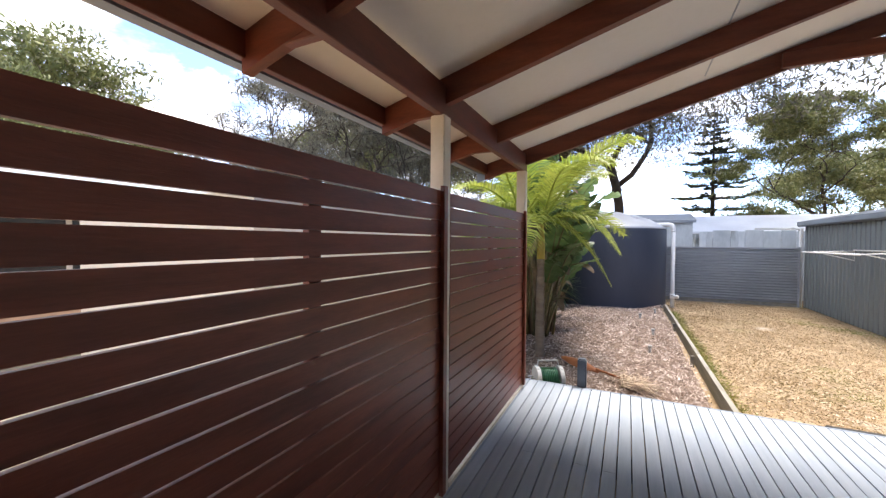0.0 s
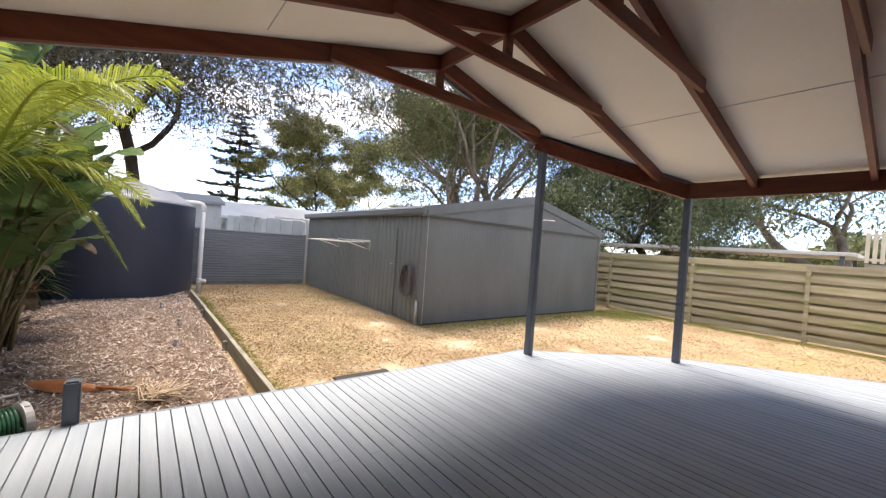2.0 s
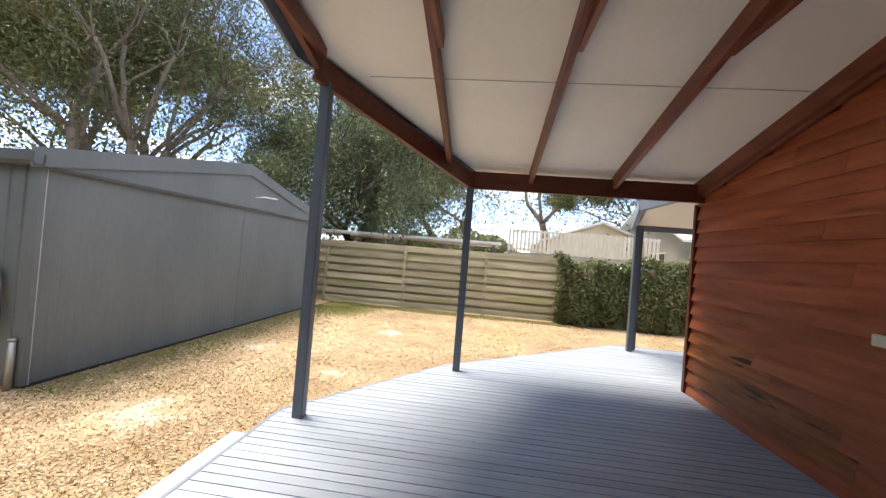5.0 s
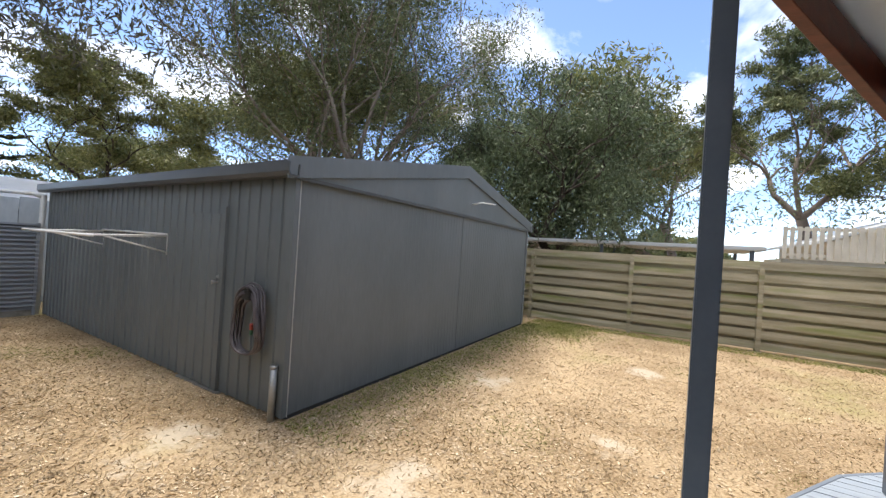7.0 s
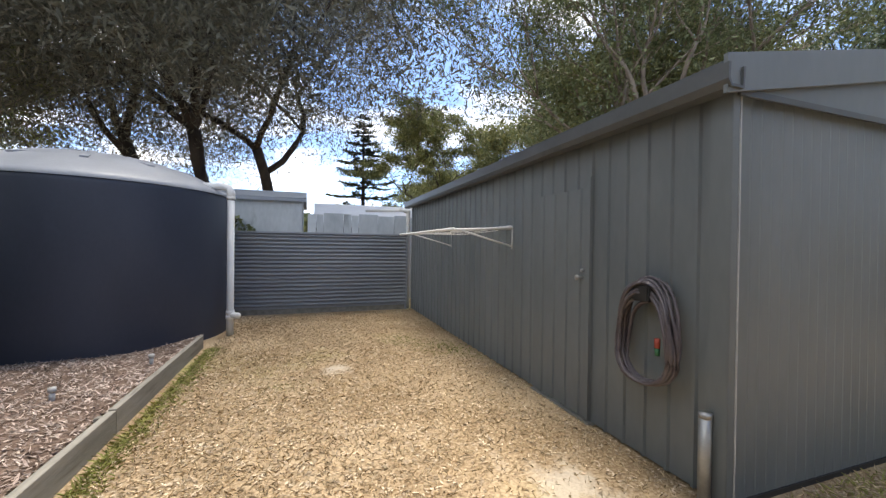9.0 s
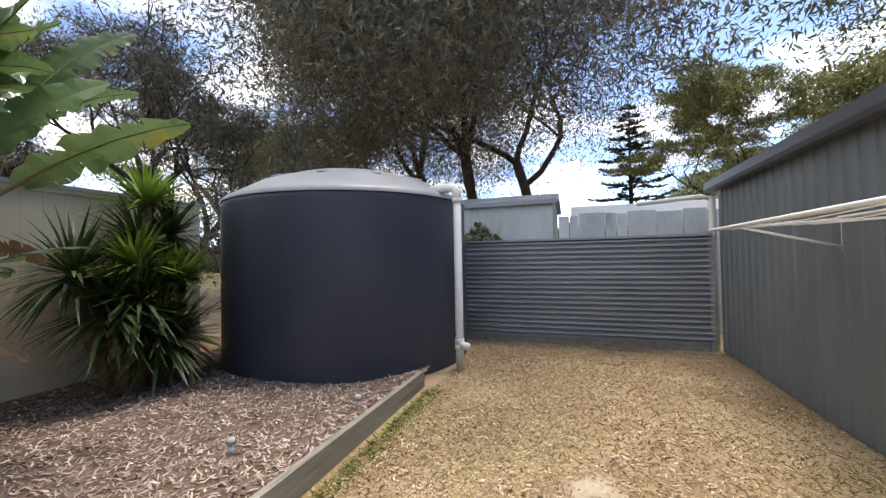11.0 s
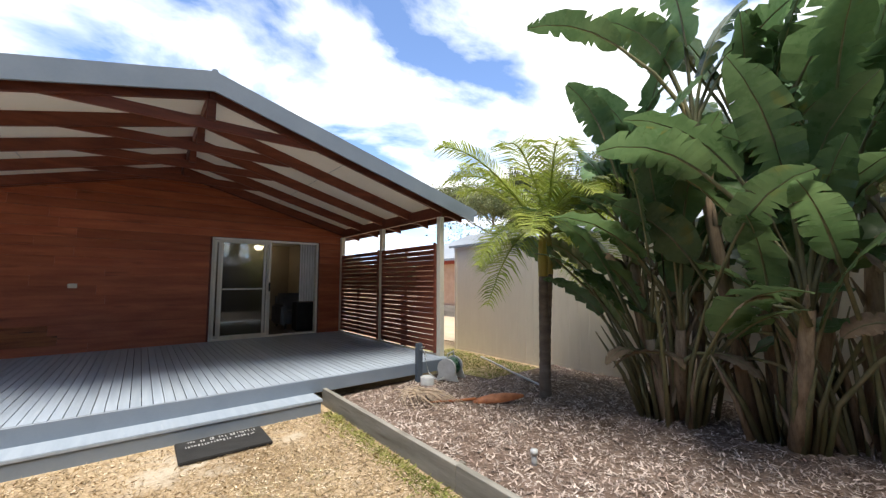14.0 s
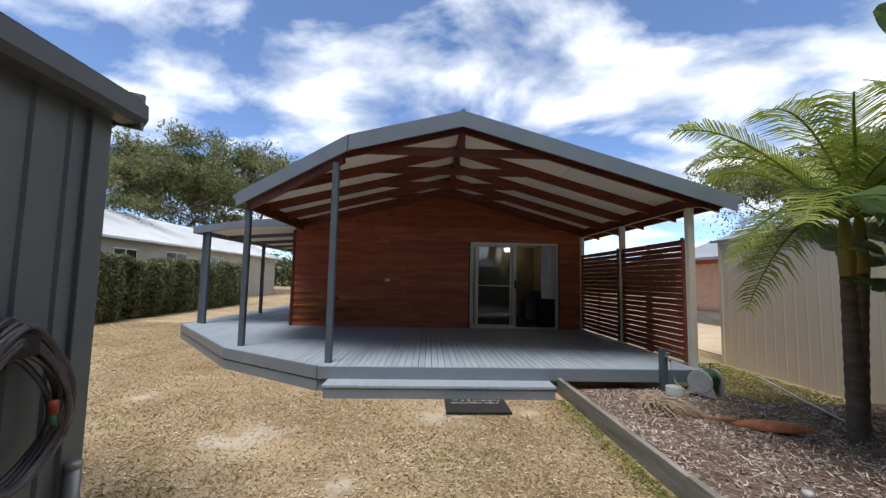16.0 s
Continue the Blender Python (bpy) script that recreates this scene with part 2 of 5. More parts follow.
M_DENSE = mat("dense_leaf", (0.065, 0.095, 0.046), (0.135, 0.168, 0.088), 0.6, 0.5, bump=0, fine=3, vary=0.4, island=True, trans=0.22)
M_HEDGE = mat("hedge_leaf", (0.085, 0.11, 0.045), (0.19, 0.21, 0.10), 1.2, 0.4, bump=0, fine=6, vary=0.45, island=True, trans=0.2, spots=((0.24, 0.13, 0.085), 0.62, 3.0, 0.12))
M_BOP = mat("broad_leaf", (0.090, 0.160, 0.062), (0.16, 0.245, 0.10), 3, 0.28, bump=0.25, fine=25, stretch=(1, 1, 1), vary=0.35, trans=0.45, spots=((0.30, 0.25, 0.045), 0.64, 2.2, 0.1))
M_BOPD = mat("dead_leaf", (0.13, 0.085, 0.048), (0.30, 0.21, 0.13), 5, 0.7, bump=0.4, fine=25, vary=0.25, trans=0.15)
M_STALK = mat("leaf_stalk", (0.11, 0.115, 0.045), (0.24, 0.20, 0.10), 5, 0.55, bump=0.3, fine=30, stretch=(3, 3, 0.5), vary=0.3)
M_STUMP = mat("fibrous_stem", (0.16, 0.105, 0.06), (0.38, 0.28, 0.18), 6, 0.8, bump=0.6, fine=30, stretch=(3, 3, 0.5), vary=0.3)
M_PALMT = mat("palm_trunk", (0.13, 0.10, 0.08), (0.25, 0.20, 0.155), 4, 0.8, bump=0.4, fine=30, stretch=(1, 1, 3))
M_PALMY = mat("palm_crownshaft", (0.30, 0.24, 0.05), (0.44, 0.36, 0.10), 4, 0.5, bump=0.2, fine=30, stretch=(3, 3, 0.6))
M_PALML = mat("palm_leaflet", (0.21, 0.28, 0.04), (0.40, 0.44, 0.09), 3, 0.4, bump=0, fine=12, vary=0.3, island=True, trans=0.4)
M_YUC = mat("yucca_leaf", (0.035, 0.065, 0.022), (0.08, 0.125, 0.042), 3, 0.4, bump=0, fine=12, vary=0.35, island=True, trans=0.15)
M_YUCT = mat("yucca_young_leaf", (0.11, 0.20, 0.03), (0.21, 0.31, 0.055), 3, 0.4, bump=0, fine=12, vary=0.3, island=True, trans=0.25)
M_PINE = mat("pine_needles", (0.030, 0.046, 0.026), (0.055, 0.072, 0.042), 1, 0.7, bump=0, fine=5, vary=0.4, island=True, trans=0.1)
M_BLACK = mat("black_rubber", (0.018, 0.018, 0.018), (0.035, 0.034, 0.033), 8, 0.7, bump=0.4, fine=80)
M_HOSE = mat("black_hose", (0.07, 0.060, 0.066), (0.13, 0.112, 0.12), 8, 0.3, bump=0.05, fine=40)
M_GREENH = mat("green_hose", (0.02, 0.09, 0.045), (0.03, 0.14, 0.07), 8, 0.35, bump=0.05, fine=40)
M_GREYP = mat("grey_plastic", (0.40, 0.41, 0.41), (0.52, 0.53, 0.53), 5, 0.45, bump=0.05, fine=40)
M_GALV = mat("galvanised_pipe", (0.28, 0.29, 0.29), (0.42, 0.43, 0.43), 6, 0.4, metal=0.6, bump=0.1, fine=40)
M_ALU = mat("cream_aluminium", (0.72, 0.69, 0.62), (0.80, 0.77, 0.70), 4, 0.35, bump=0.02, fine=40)
M_SHEATH = mat("dead_sheath", (0.22, 0.07, 0.025), (0.40, 0.15, 0.06), 6, 0.5, bump=0.3, fine=30, stretch=(1, 3, 3))
M_DRYF = mat("dry_frond", (0.36, 0.27, 0.19), (0.56, 0.45, 0.34), 6, 0.8, bump=0.2, fine=30, vary=0.25, island=True)
M_WHITEW = mat("peeling_white_wall", (0.40, 0.43, 0.43), (0.58, 0.61, 0.61), 1.6, 0.7, bump=0.2, fine=14, stretch=(1, 1, 0.4), spots=((0.22, 0.23, 0.20), 0.60, 2.2, 0.12))
M_ROOFW = mat("pale_roof", (0.60, 0.62, 0.64), (0.72, 0.74, 0.76), 1.0, 0.4, bump=0.05, fine=10)
M_ROOFG = mat("grey_roof", (0.22, 0.24, 0.26), (0.30, 0.32, 0.34), 1.0, 0.4, bump=0.05, fine=10)
M_NBH = mat("stone_render", (0.34, 0.33, 0.28), (0.42, 0.41, 0.36), 1.5, 0.7, bump=0.1, fine=14)
M_BRICK = mat("peach_brick", (0.52, 0.33, 0.22), (0.62, 0.42, 0.29), 4, 0.8, bump=0.2, fine=20)
M_RED = mat("red_trim", (0.30, 0.05, 0.035), (0.40, 0.075, 0.05), 4, 0.5, bump=0.05, fine=20)
M_SAND = mat("sand_drive", (0.42, 0.33, 0.22), (0.52, 0.42, 0.30), 2, 0.9, bump=0.3, fine=40)
M_DARKW = mat("dark_window", (0.015, 0.017, 0.02), (0.03, 0.033, 0.036), 3, 0.08, bump=0, fine=10, spec=0.6)
M_ROOM = mat("room_wall", (0.36, 0.30, 0.23), (0.42, 0.36, 0.28), 2, 0.7, bump=0.05, fine=20)
M_CARPET = mat("room_carpet", (0.12, 0.10, 0.085), (0.17, 0.145, 0.12), 5, 0.95, bump=0.3, fine=80)
M_CLOTH = mat("white_curtain", (0.78, 0.78, 0.78), (0.86, 0.86, 0.86), 3, 0.9, bump=0.05, fine=50, trans=0.3)
M_SOFA = mat("grey_fabric", (0.17, 0.18, 0.20), (0.26, 0.27, 0.29), 4, 0.95, bump=0.3, fine=90)
M_GLASS = glass_mat("window_glass")
M_LAMP = lamp_mat("lamp_glow", (1.0, 0.82, 0.55), 2.2)
M_INK = mat("worn_white_print", (0.25, 0.25, 0.245), (0.5, 0.5, 0.49), 20, 0.8, bump=0.1, fine=80)

# ---- builders ----
ORIG = {}
def thing(name, at, label="", category="", group="", kind=""):
    e = new(name); e.empty_display_size = 0.1; e.location = at; ORIG[e.name] = Vector(at)
    return tagged(e, label, category, group, kind)
def finish(name, me, material, parent=None, label="", smooth=False):
    for m in (material if isinstance(material, (list, tuple)) else [material]):
        me.materials.append(m)
    if smooth:
        me.polygons.foreach_set("use_smooth", [True] * len(me.polygons))
    ob = new(name, me)
    if parent is not None:
        o = ORIG.get(parent.name, Vector((0, 0, 0))); ORIG[ob.name] = o
        me.transform(Matrix.Translation(-o)); ob.parent = parent
    return tagged(ob, label)
def part(name, bm, material, parent=None, label="", smooth=False):
    """One mesh object, in world metres, under a thing or a part."""
    me = bpy.data.meshes.new(name); bm.to_mesh(me); bm.free()
    return finish(name, me, material, parent, label, smooth)
def raw(name, verts, faces, material, parent=None, label="", smooth=False):
    me = bpy.data.meshes.new(name); me.from_pydata([tuple(v) for v in verts], [], faces); me.update()
    return finish(name, me, material, parent, label, smooth)
def quads(name, V, material, parent=None, label=""):
    """A mesh of loose quads; V has shape (n, 4, 3)."""
    n = len(V); me = bpy.data.meshes.new(name)
    me.vertices.add(n * 4); me.loops.add(n * 4); me.polygons.add(n)
    me.vertices.foreach_set("co", np.asarray(V, dtype=np.float32).reshape(-1))
    me.loops.foreach_set("vertex_index", np.arange(n * 4, dtype=np.int32))
    me.polygons.foreach_set("loop_start", np.arange(0, n * 4, 4, dtype=np.int32))
    me.update(calc_edges=True); me.validate()
    return finish(name, me, material, parent, label)
def box(x0, x1, y0, y1, z0, z1, bevel=0.0, bm=None):
    bm2 = bm or bmesh.new()
    c = Matrix.Translation(((x0 + x1) / 2, (y0 + y1) / 2, (z0 + z1) / 2)) @ Matrix.Diagonal((x1 - x0, y1 - y0, z1 - z0, 1))
    g = bmesh.ops.create_cube(bm2, size=1.0, matrix=c)
    if bevel:
        es = list({e for v in g["verts"] for e in v.link_edges})
        bmesh.ops.bevel(bm2, geom=es, offset=bevel, segments=2, affect="EDGES", clamp_overlap=True)
    return bm2
def bar(p, q, w, h, up=(0, 0, 1), bm=None, bevel=0.004):
    """A timber of width w and depth h from p to q; p and q lie on its centre line."""
    bm = bm or bmesh.new(); p, q = Vector(p), Vector(q)
    d = (q - p).normalized(); s = d.cross(Vector(up)).normalized(); u = s.cross(d)
    m = Matrix((s, d, u)).transposed().to_4x4(); m.translation = (p + q) / 2
    g = bmesh.ops.create_cube(bm, size=1.0, matrix=m @ Matrix.Diagonal((w, (q - p).length, h, 1)))
    if bevel:
        bmesh.ops.bevel(bm, geom=list({e for v in g["verts"] for e in v.link_edges}), offset=bevel, segments=1, affect="EDGES", clamp_overlap=True)
    return bm
def tube_data(pts, radii, n=8):
    pts = [Vector(p) for p in pts]; V, F = [], []
    for i, p in enumerate(pts):
        d = (pts[min(i + 1, len(pts) - 1)] - pts[max(i - 1, 0)]).normalized()
        s = d.orthogonal().normalized() if abs(d.z) > 0.95 else d.cross(Vector((0, 0, 1))).normalized()
        u = d.cross(s); r = radii[i] if isinstance(radii, (list, tuple)) else radii
        V += [p + (s * math.cos(2 * math.pi * k / n) + u * math.sin(2 * math.pi * k / n)) * r for k in range(n)]
    for i in range(len(pts) - 1):
        F += [(i * n + k, i * n + (k + 1) % n, (i + 1) * n + (k + 1) % n, (i + 1) * n + k) for k in range(n)]
    F += [tuple(range(n - 1, -1, -1)), tuple(range((len(pts) - 1) * n, len(pts) * n))]
    return V, F
def tube(name, pts, r, material, parent=None, label="", n=8):
    V, F = tube_data(pts, r, n)
    return raw(name, V, F, material, parent, label, smooth=True)
def prism(poly, z0, z1):
    """Extrude a plan polygon; z0 and z1 are numbers or functions of x."""
    f0 = z0 if callable(z0) else (lambda x: z0); f1 = z1 if callable(z1) else (lambda x: z1)
    n = len(poly)
    V = [(x, y, f0(x)) for x, y in poly] + [(x, y, f1(x)) for x, y in poly]
    F = [tuple(range(n - 1, -1, -1)), tuple(range(n, 2 * n))] + [(i, (i + 1) % n, n + (i + 1) % n, n + i) for i in range(n)]
    return V, F
def solid(name, VF, material, parent=None, label=""):
    ob = raw(name, VF[0], VF[1], material, parent, label)
    bm = bmesh.new(); bm.from_mesh(ob.data); bmesh.ops.recalc_face_normals(bm, faces=bm.faces); bm.to_mesh(ob.data); bm.free()
    return ob
def sheet(name, p0, along, up_h, pitch, depth, material, parent=None, label="", normal=None, top=None, rib=0.25, sine=False, horizontal=False):
    """A ribbed or corrugated steel sheet from p0 along a vector; top(s) gives the height at s metres along."""
    p0, a = Vector(p0), Vector(along); L = a.length; a.normalize(); nrm = Vector(normal); V, F = [], []
    prof = []
    if sine:
        tot = up_h if horizontal else L; k = int(tot / pitch)
        prof = [((i + f) * tot / k, depth * d) for i in range(k) for f, d in ((0, 0), (0.40, 0.0), (0.44, 1.0), (0.62, 0.95), (0.97, 0.06))] + [(tot, 0)]
    else:
        s = 0.0
        while s < L:
            for ds, d in ((0, 0), (pitch * (1 - rib), 0), (pitch * (1 - rib * 0.75), depth), (pitch * (1 - rib * 0.25), depth)):
                if s + ds < L:
                    prof.append((s + ds, d))
            s += pitch
        prof.append((L, 0))
    for s, d in prof:
        if horizontal:
            V += [p0 + nrm * d + Vector((0, 0, s)), p0 + a * L + nrm * d + Vector((0, 0, s))]
        else:
            h = top(s) if top else up_h
            V += [p0 + a * s + nrm * d, p0 + a * s + nrm * d + Vector((0, 0, h))]
    m = len(V); V += [v - nrm * 0.012 for v in V]
    for i in range(len(prof) - 1):
        F.append((2 * i, 2 * i + 2, 2 * i + 3, 2 * i + 1)); F.append((m + 2 * i, m + 2 * i + 1, m + 2 * i + 3, m + 2 * i + 2))
    for c in (0, 1):
        F += [(2 * i + c, 2 * i + 2 + c, m + 2 * i + 2 + c, m + 2 * i + c) for i in range(len(prof) - 1)]
    return solid(name, (V, F), material, parent, label)
rnd = random.Random(7)
GZ = -0.33

# ---- ground ----
def ground():
    n = 60; V, F = [], []
    xs = [-300, -120, -60] + [-30 + i for i in range(61)] + [60, 120, 300]
    for y in xs:
        for x in xs:
            near = abs(x) < 30 and abs(y) < 30
            V.append((x, y, GZ + (0.003 * noise.noise((x * 0.45, y * 0.45, 0)) if near else 0)))
    k = len(xs)
    F = [(j * k + i, j * k + i + 1, (j + 1) * k + i + 1, (j + 1) * k + i) for j in range(k - 1) for i in range(k - 1)]
    g = raw("ground", V, F, M_LAWN, smooth=True)
    tagged(g, "dry straw-coloured lawn with pale sandy bare patches", "ground", kind="structure")
    V, F = [], []
    nx, ny = 26, 50
    for j in range(ny + 1):
        for i in range(nx + 1):
            x, y = -3.02 + 3.74 * i / nx, 4.12 + 9.4 * j / ny
            if y < 4.9 and x < -1.3:
                y = 4.9
            V.append((x, y, -0.245 + 0.06 * noise.noise((x * 0.8, y * 0.8, 3)) + 0.05 * max(0, 1 - abs(x + 1.9)) * max(0, 1 - abs(y - 8) / 3)))
    F = [(j * (nx + 1) + i, j * (nx + 1) + i + 1, (j + 1) * (nx + 1) + i + 1, (j + 1) * (nx + 1) + i) for j in range(ny) for i in range(nx)]
    tagged(raw("mulch_bed", V, F, M_MULCHG, smooth=True), "dark brown mulch bed beside the lawn", "mulch", kind="structure")
def bed_z(x, y):
    return -0.245 + 0.06 * noise.noise((x * 0.8, y * 0.8, 3)) + 0.05 * max(0, 1 - abs(x + 1.9)) * max(0, 1 - abs(y - 8) / 3)
ground()

# ---- pergola roof ----
RX, RT = 2.25, 3.61
def roofz(x):
    return RT - 0.25 * (x - RX) if x > RX else RT - 0.282 * (RX - x)
LEFT = [(RX, 4.2), (3.874, 4.2), (6.1, 2.70), (6.1, -9.5), (RX, -9.5)]
RIGHT = [(RX, 4.2), (RX, -9.5), (-1.72, -9.5), (-1.72, 4.2)]
roof = thing("roof", (RX, 0, 3.0), "grey steel gable roof over the house and deck", "roof", kind="structure")
for poly in (LEFT, RIGHT):
    solid("roof_sheet", prism(poly, lambda x: roofz(x) - 0.055, roofz), M_ROOFG, roof)
V, F = tube_data([(RX, 4.23, RT + 0.005), (RX, -9.5, RT + 0.005)], 0.035, 8)
raw("ridge_cap", V, F, M_FASC, roof)
def fascia(p, q, drop=0.22, th=0.03):
    a, b = Vector(p), Vector(q); n = Vector((b.y - a.y, a.x - b.x, 0)).normalized() * th
    pts = [a, b, b + n, a + n]
    V = [(v.x, v.y, v.z - drop) for v in pts] + [(v.x, v.y, v.z + 0.012) for v in pts]
    solid("fascia_board", (V, [(3, 2, 1, 0), (4, 5, 6, 7), (0, 1, 5, 4), (1, 2, 6, 5), (2, 3, 7, 6), (3, 0, 4, 7)]), M_FASC, roof)
def rp(x, y):
    return (x, y, roofz(x))
fascia(rp(RX, 4.203), rp(-1.76, 4.203)); fascia(rp(3.874, 4.203), rp(RX, 4.203)); fascia(rp(6.13, 2.70), rp(3.874, 4.203))
fascia(rp(-1.723, 4.2), rp(-1.723, -9.5), 0.13); fascia(rp(6.103, -9.5), rp(6.103, 2.70), 0.13)
for side, x, y1 in (("west", -1.80, 4.22), ("east", 6.17, 2.70)):
    part("gutter", box(x - 0.05, x + 0.05, -9.5, y1, roofz(min(max(x, -1.72), 6.1)) - 0.11, roofz(min(max(x, -1.72), 6.1)) - 0.005, 0.015), M_FASC, roof)
ceil = [[(RX, 4.17), (3.86, 4.17), (6.05, 2.68), (6.05, -0.05), (RX, -0.05)], [(RX, 4.17), (RX, -0.05), (-1.60, -0.05), (-1.60, 4.17)]]
for i, poly in enumerate(ceil):
    tagged(solid("ceiling", prism(poly, lambda x: roofz(x) - 0.095, lambda x: roofz(x) - 0.06), M_CEIL), "cream painted sheet ceiling under the gable roof", "ceiling", kind="structure")
for x in (4.25, 0.45):
    tagged(part('ceiling_joint', box(x - 0.005, x + 0.005, 0.05, 3.9 if x < 4 else 3.7, roofz(x) - 0.099, roofz(x) - 0.09), M_GREYP), 'thin joint line between ceiling sheets', 'trim', kind='structure')
CD = 0.165
def rafter(y, x0, x1, name="rafter", w=0.05, dep=CD):
    """A rafter under the ceiling along x."""
    V = []
    xs = [x0, x1]
    for x in xs:
        for yy in (y - w / 2, y + w / 2):
            V += [(x, yy, roofz(x) - 0.097 - dep), (x, yy, roofz(x) - 0.097)]
    F = [(0, 2, 3, 1), (4, 5, 7, 6), (0, 1, 5, 4), (2, 6, 7, 3), (1, 3, 7, 5), (0, 4, 6, 2)]
    return solid(name, (V, F), M_BEAM, frame_thing)
frame_thing = thing("roof_frame", (RX, 2, 2.4), "dark red-brown stained timber roof frame with trusses", "roof frame", kind="structure")
for y in (0.04, 1.03, 2.05, 3.06, 4.06):
    xl = 5.98 if y < 2.7 else (5.55 if y < 3.5 else 3.98)
    rafter(y, RX, xl); rafter(y, -1.60, RX)
    if y > 0.5:
        zt = 3.03
        part("collar_tie", bar((1.0 if y > 4 else 1.05, y - 0.05, zt + 0.04), (3.95 if y > 4 else 3.75, y - 0.05, zt + 0.04), 0.045, 0.12), M_BEAM, frame_thing)
        part("king_post", bar((RX, y, 3.10), (RX, y, 3.49), 0.09, 0.05, up=(0, 1, 0)), M_BEAM, frame_thing)
part("ridge_beam", bar((RX, 0, 3.43), (RX, 4.1, 3.43), 0.045, 0.16), M_BEAMY, frame_thing)
part("side_beam", bar((-1.16, 0.0, 2.415), (-1.16, 4.1, 2.415), 0.05, 0.19), M_BEAMY, frame_thing)
part("eave_beam", bar((-1.60, 0.0, 2.40), (-1.60, 4.15, 2.40), 0.045, 0.16), M_BEAMY, frame_thing)
for y in (0.04, 1.03, 2.05, 3.06, 4.06):
    part("outrigger", bar((-1.185, y, 2.40), (-1.575, y, 2.40), 0.045, 0.14), M_BEAM, frame_thing)
part("east_beam", bar((5.87, -0.03, 2.46), (5.87, 2.86, 2.46), 0.06, 0.22), M_BEAMY, frame_thing)
part("hip_beam", bar((5.87, 2.80, 2.44), (3.97, 4.075, 2.94), 0.06, 0.2), M_BEAMY, frame_thing)
part("wall_plate", bar((-1.2, -0.01, roofz(-1.2) - 0.2), (RX, -0.01, RT - 0.2), 0.04, 0.16), M_BEAM, frame_thing)
part("wall_plate", bar((RX, -0.01, RT - 0.2), (5.9, -0.01, roofz(5.9) - 0.2), 0.04, 0.16), M_BEAM, frame_thing)

# ---- posts ----
def post(x, y, z0, z1, w, material, label, cat="post", group=""):
    return tagged(part("post", box(x - w / 2, x + w / 2, y - w / 2, y + w / 2, z0, z1, 0.006), material), label, cat, group, "structure")
post(4.08, 4.02, 0.0, 2.86, 0.09, M_TRIM, "dark grey-blue painted post at the deck's edge", group="deck posts")
post(5.87, 2.80, 0.0, 2.36, 0.09, M_TRIM, "dark grey-blue painted post at the deck's corner", group="deck posts")
for x, y in ((8.22, -0.18), (8.36, -0.28), (8.10, -3.1), (8.10, -6.0)):
    post(x, y, 0.0, 2.28, 0.09, M_TRIM, "dark grey-blue painted verandah post", group="deck posts")
for y in (0.0, 2.03, 4.02):
    post(-1.17, y, -0.05 if y < 4 else GZ, 2.322, 0.095, M_CREAM, "cream painted post carrying the roof beam", group="screen posts")

# ---- house ----
house = thing("wall_end", (RX, -0.1, 0), "red-brown cedar weatherboard gable wall with weathered lower boards", "wall", kind="structure")
DX0, DX1, DZ = -0.57, 1.66, 2.15
core = [("wall_core", [(-1.2, -0.2), (DX0, -0.2), (DX0, -0.1), (-1.2, -0.1)], GZ, None), ("wall_core", [(DX1, -0.2), (6.06, -0.2), (6.06, -0.1), (DX1, -0.1)], GZ, None), ("wall_core", [(DX0, -0.2), (DX1, -0.2), (DX1, -0.1), (DX0, -0.1)], DZ, None)]
def split(poly):
    xs = [p[0] for p in poly]; a, b = min(xs), max(xs)
    return [(a, b)] if not a < RX < b else [(a, RX), (RX, b)]
for nm, poly, z0, _ in core:
    for a, b in split(poly):
        solid(nm, prism([(a, -0.2), (b, -0.2), (b, -0.1), (a, -0.1)], z0, lambda x: roofz(x) - 0.1), M_BEAM, house)
PITCH = 0.168
def board(a, b, z):
    """One lapped weatherboard, thicker at its lower edge."""
    zt = z + PITCH + 0.015; m = M_CLADW if (z < 0.95 and a > 3.5) else M_CLAD
    if roofz(a) - 0.12 < zt or roofz(b) - 0.12 < zt:
        if zt > RT - 0.12:
            return
        a = max(a, RX - (RT - 0.12 - zt) / 0.282); b = min(b, RX + (RT - 0.12 - zt) / 0.25)
    if b - a < 0.05:
        return
    dz = rnd.uniform(-0.002, 0.002)
    V = [(a, -0.099, z), (b, -0.099, z), (b, -0.047 + dz, z), (a, -0.047 + dz, z), (a, -0.099, zt), (b, -0.099, zt), (b, -0.086, zt), (a, -0.086, zt)]
    raw("weatherboard", V, [(3, 2, 1, 0), (4, 5, 6, 7), (0, 1, 5, 4), (1, 2, 6, 5), (2, 3, 7, 6), (3, 0, 4, 7)], m, house)
def boards():
    z = -0.02
    while z < 3.4:
        for a, b in ([(-1.19, DX0 - 0.04), (DX1 + 0.04, 6.03)] if z + PITCH < DZ + 0.05 else [(-1.19, 6.03)]):
            cuts = [a] + ([rnd.uniform(3.2, 5.0)] if b > 5.5 else []) + [b]
            for c, d in zip(cuts, cuts[1:]):
                board(c, d - 0.002, z)
        z += PITCH
part("corner_stop", box(6.03, 6.09, -0.12, -0.035, -0.02, 2.36, 0.004), M_BEAM, house)
side = tagged(part("wall_east", box(6.0, 6.07, -9.4, -0.2, GZ, 2.5), M_CLAD), "red-brown cedar side wall of the house", "wall", kind="structure")
tagged(part("wall_west", box(-1.2, -1.12, -9.4, -0.2, GZ, 2.45), M_CLAD), "red-brown cedar side wall of the house", "wall", kind="structure")
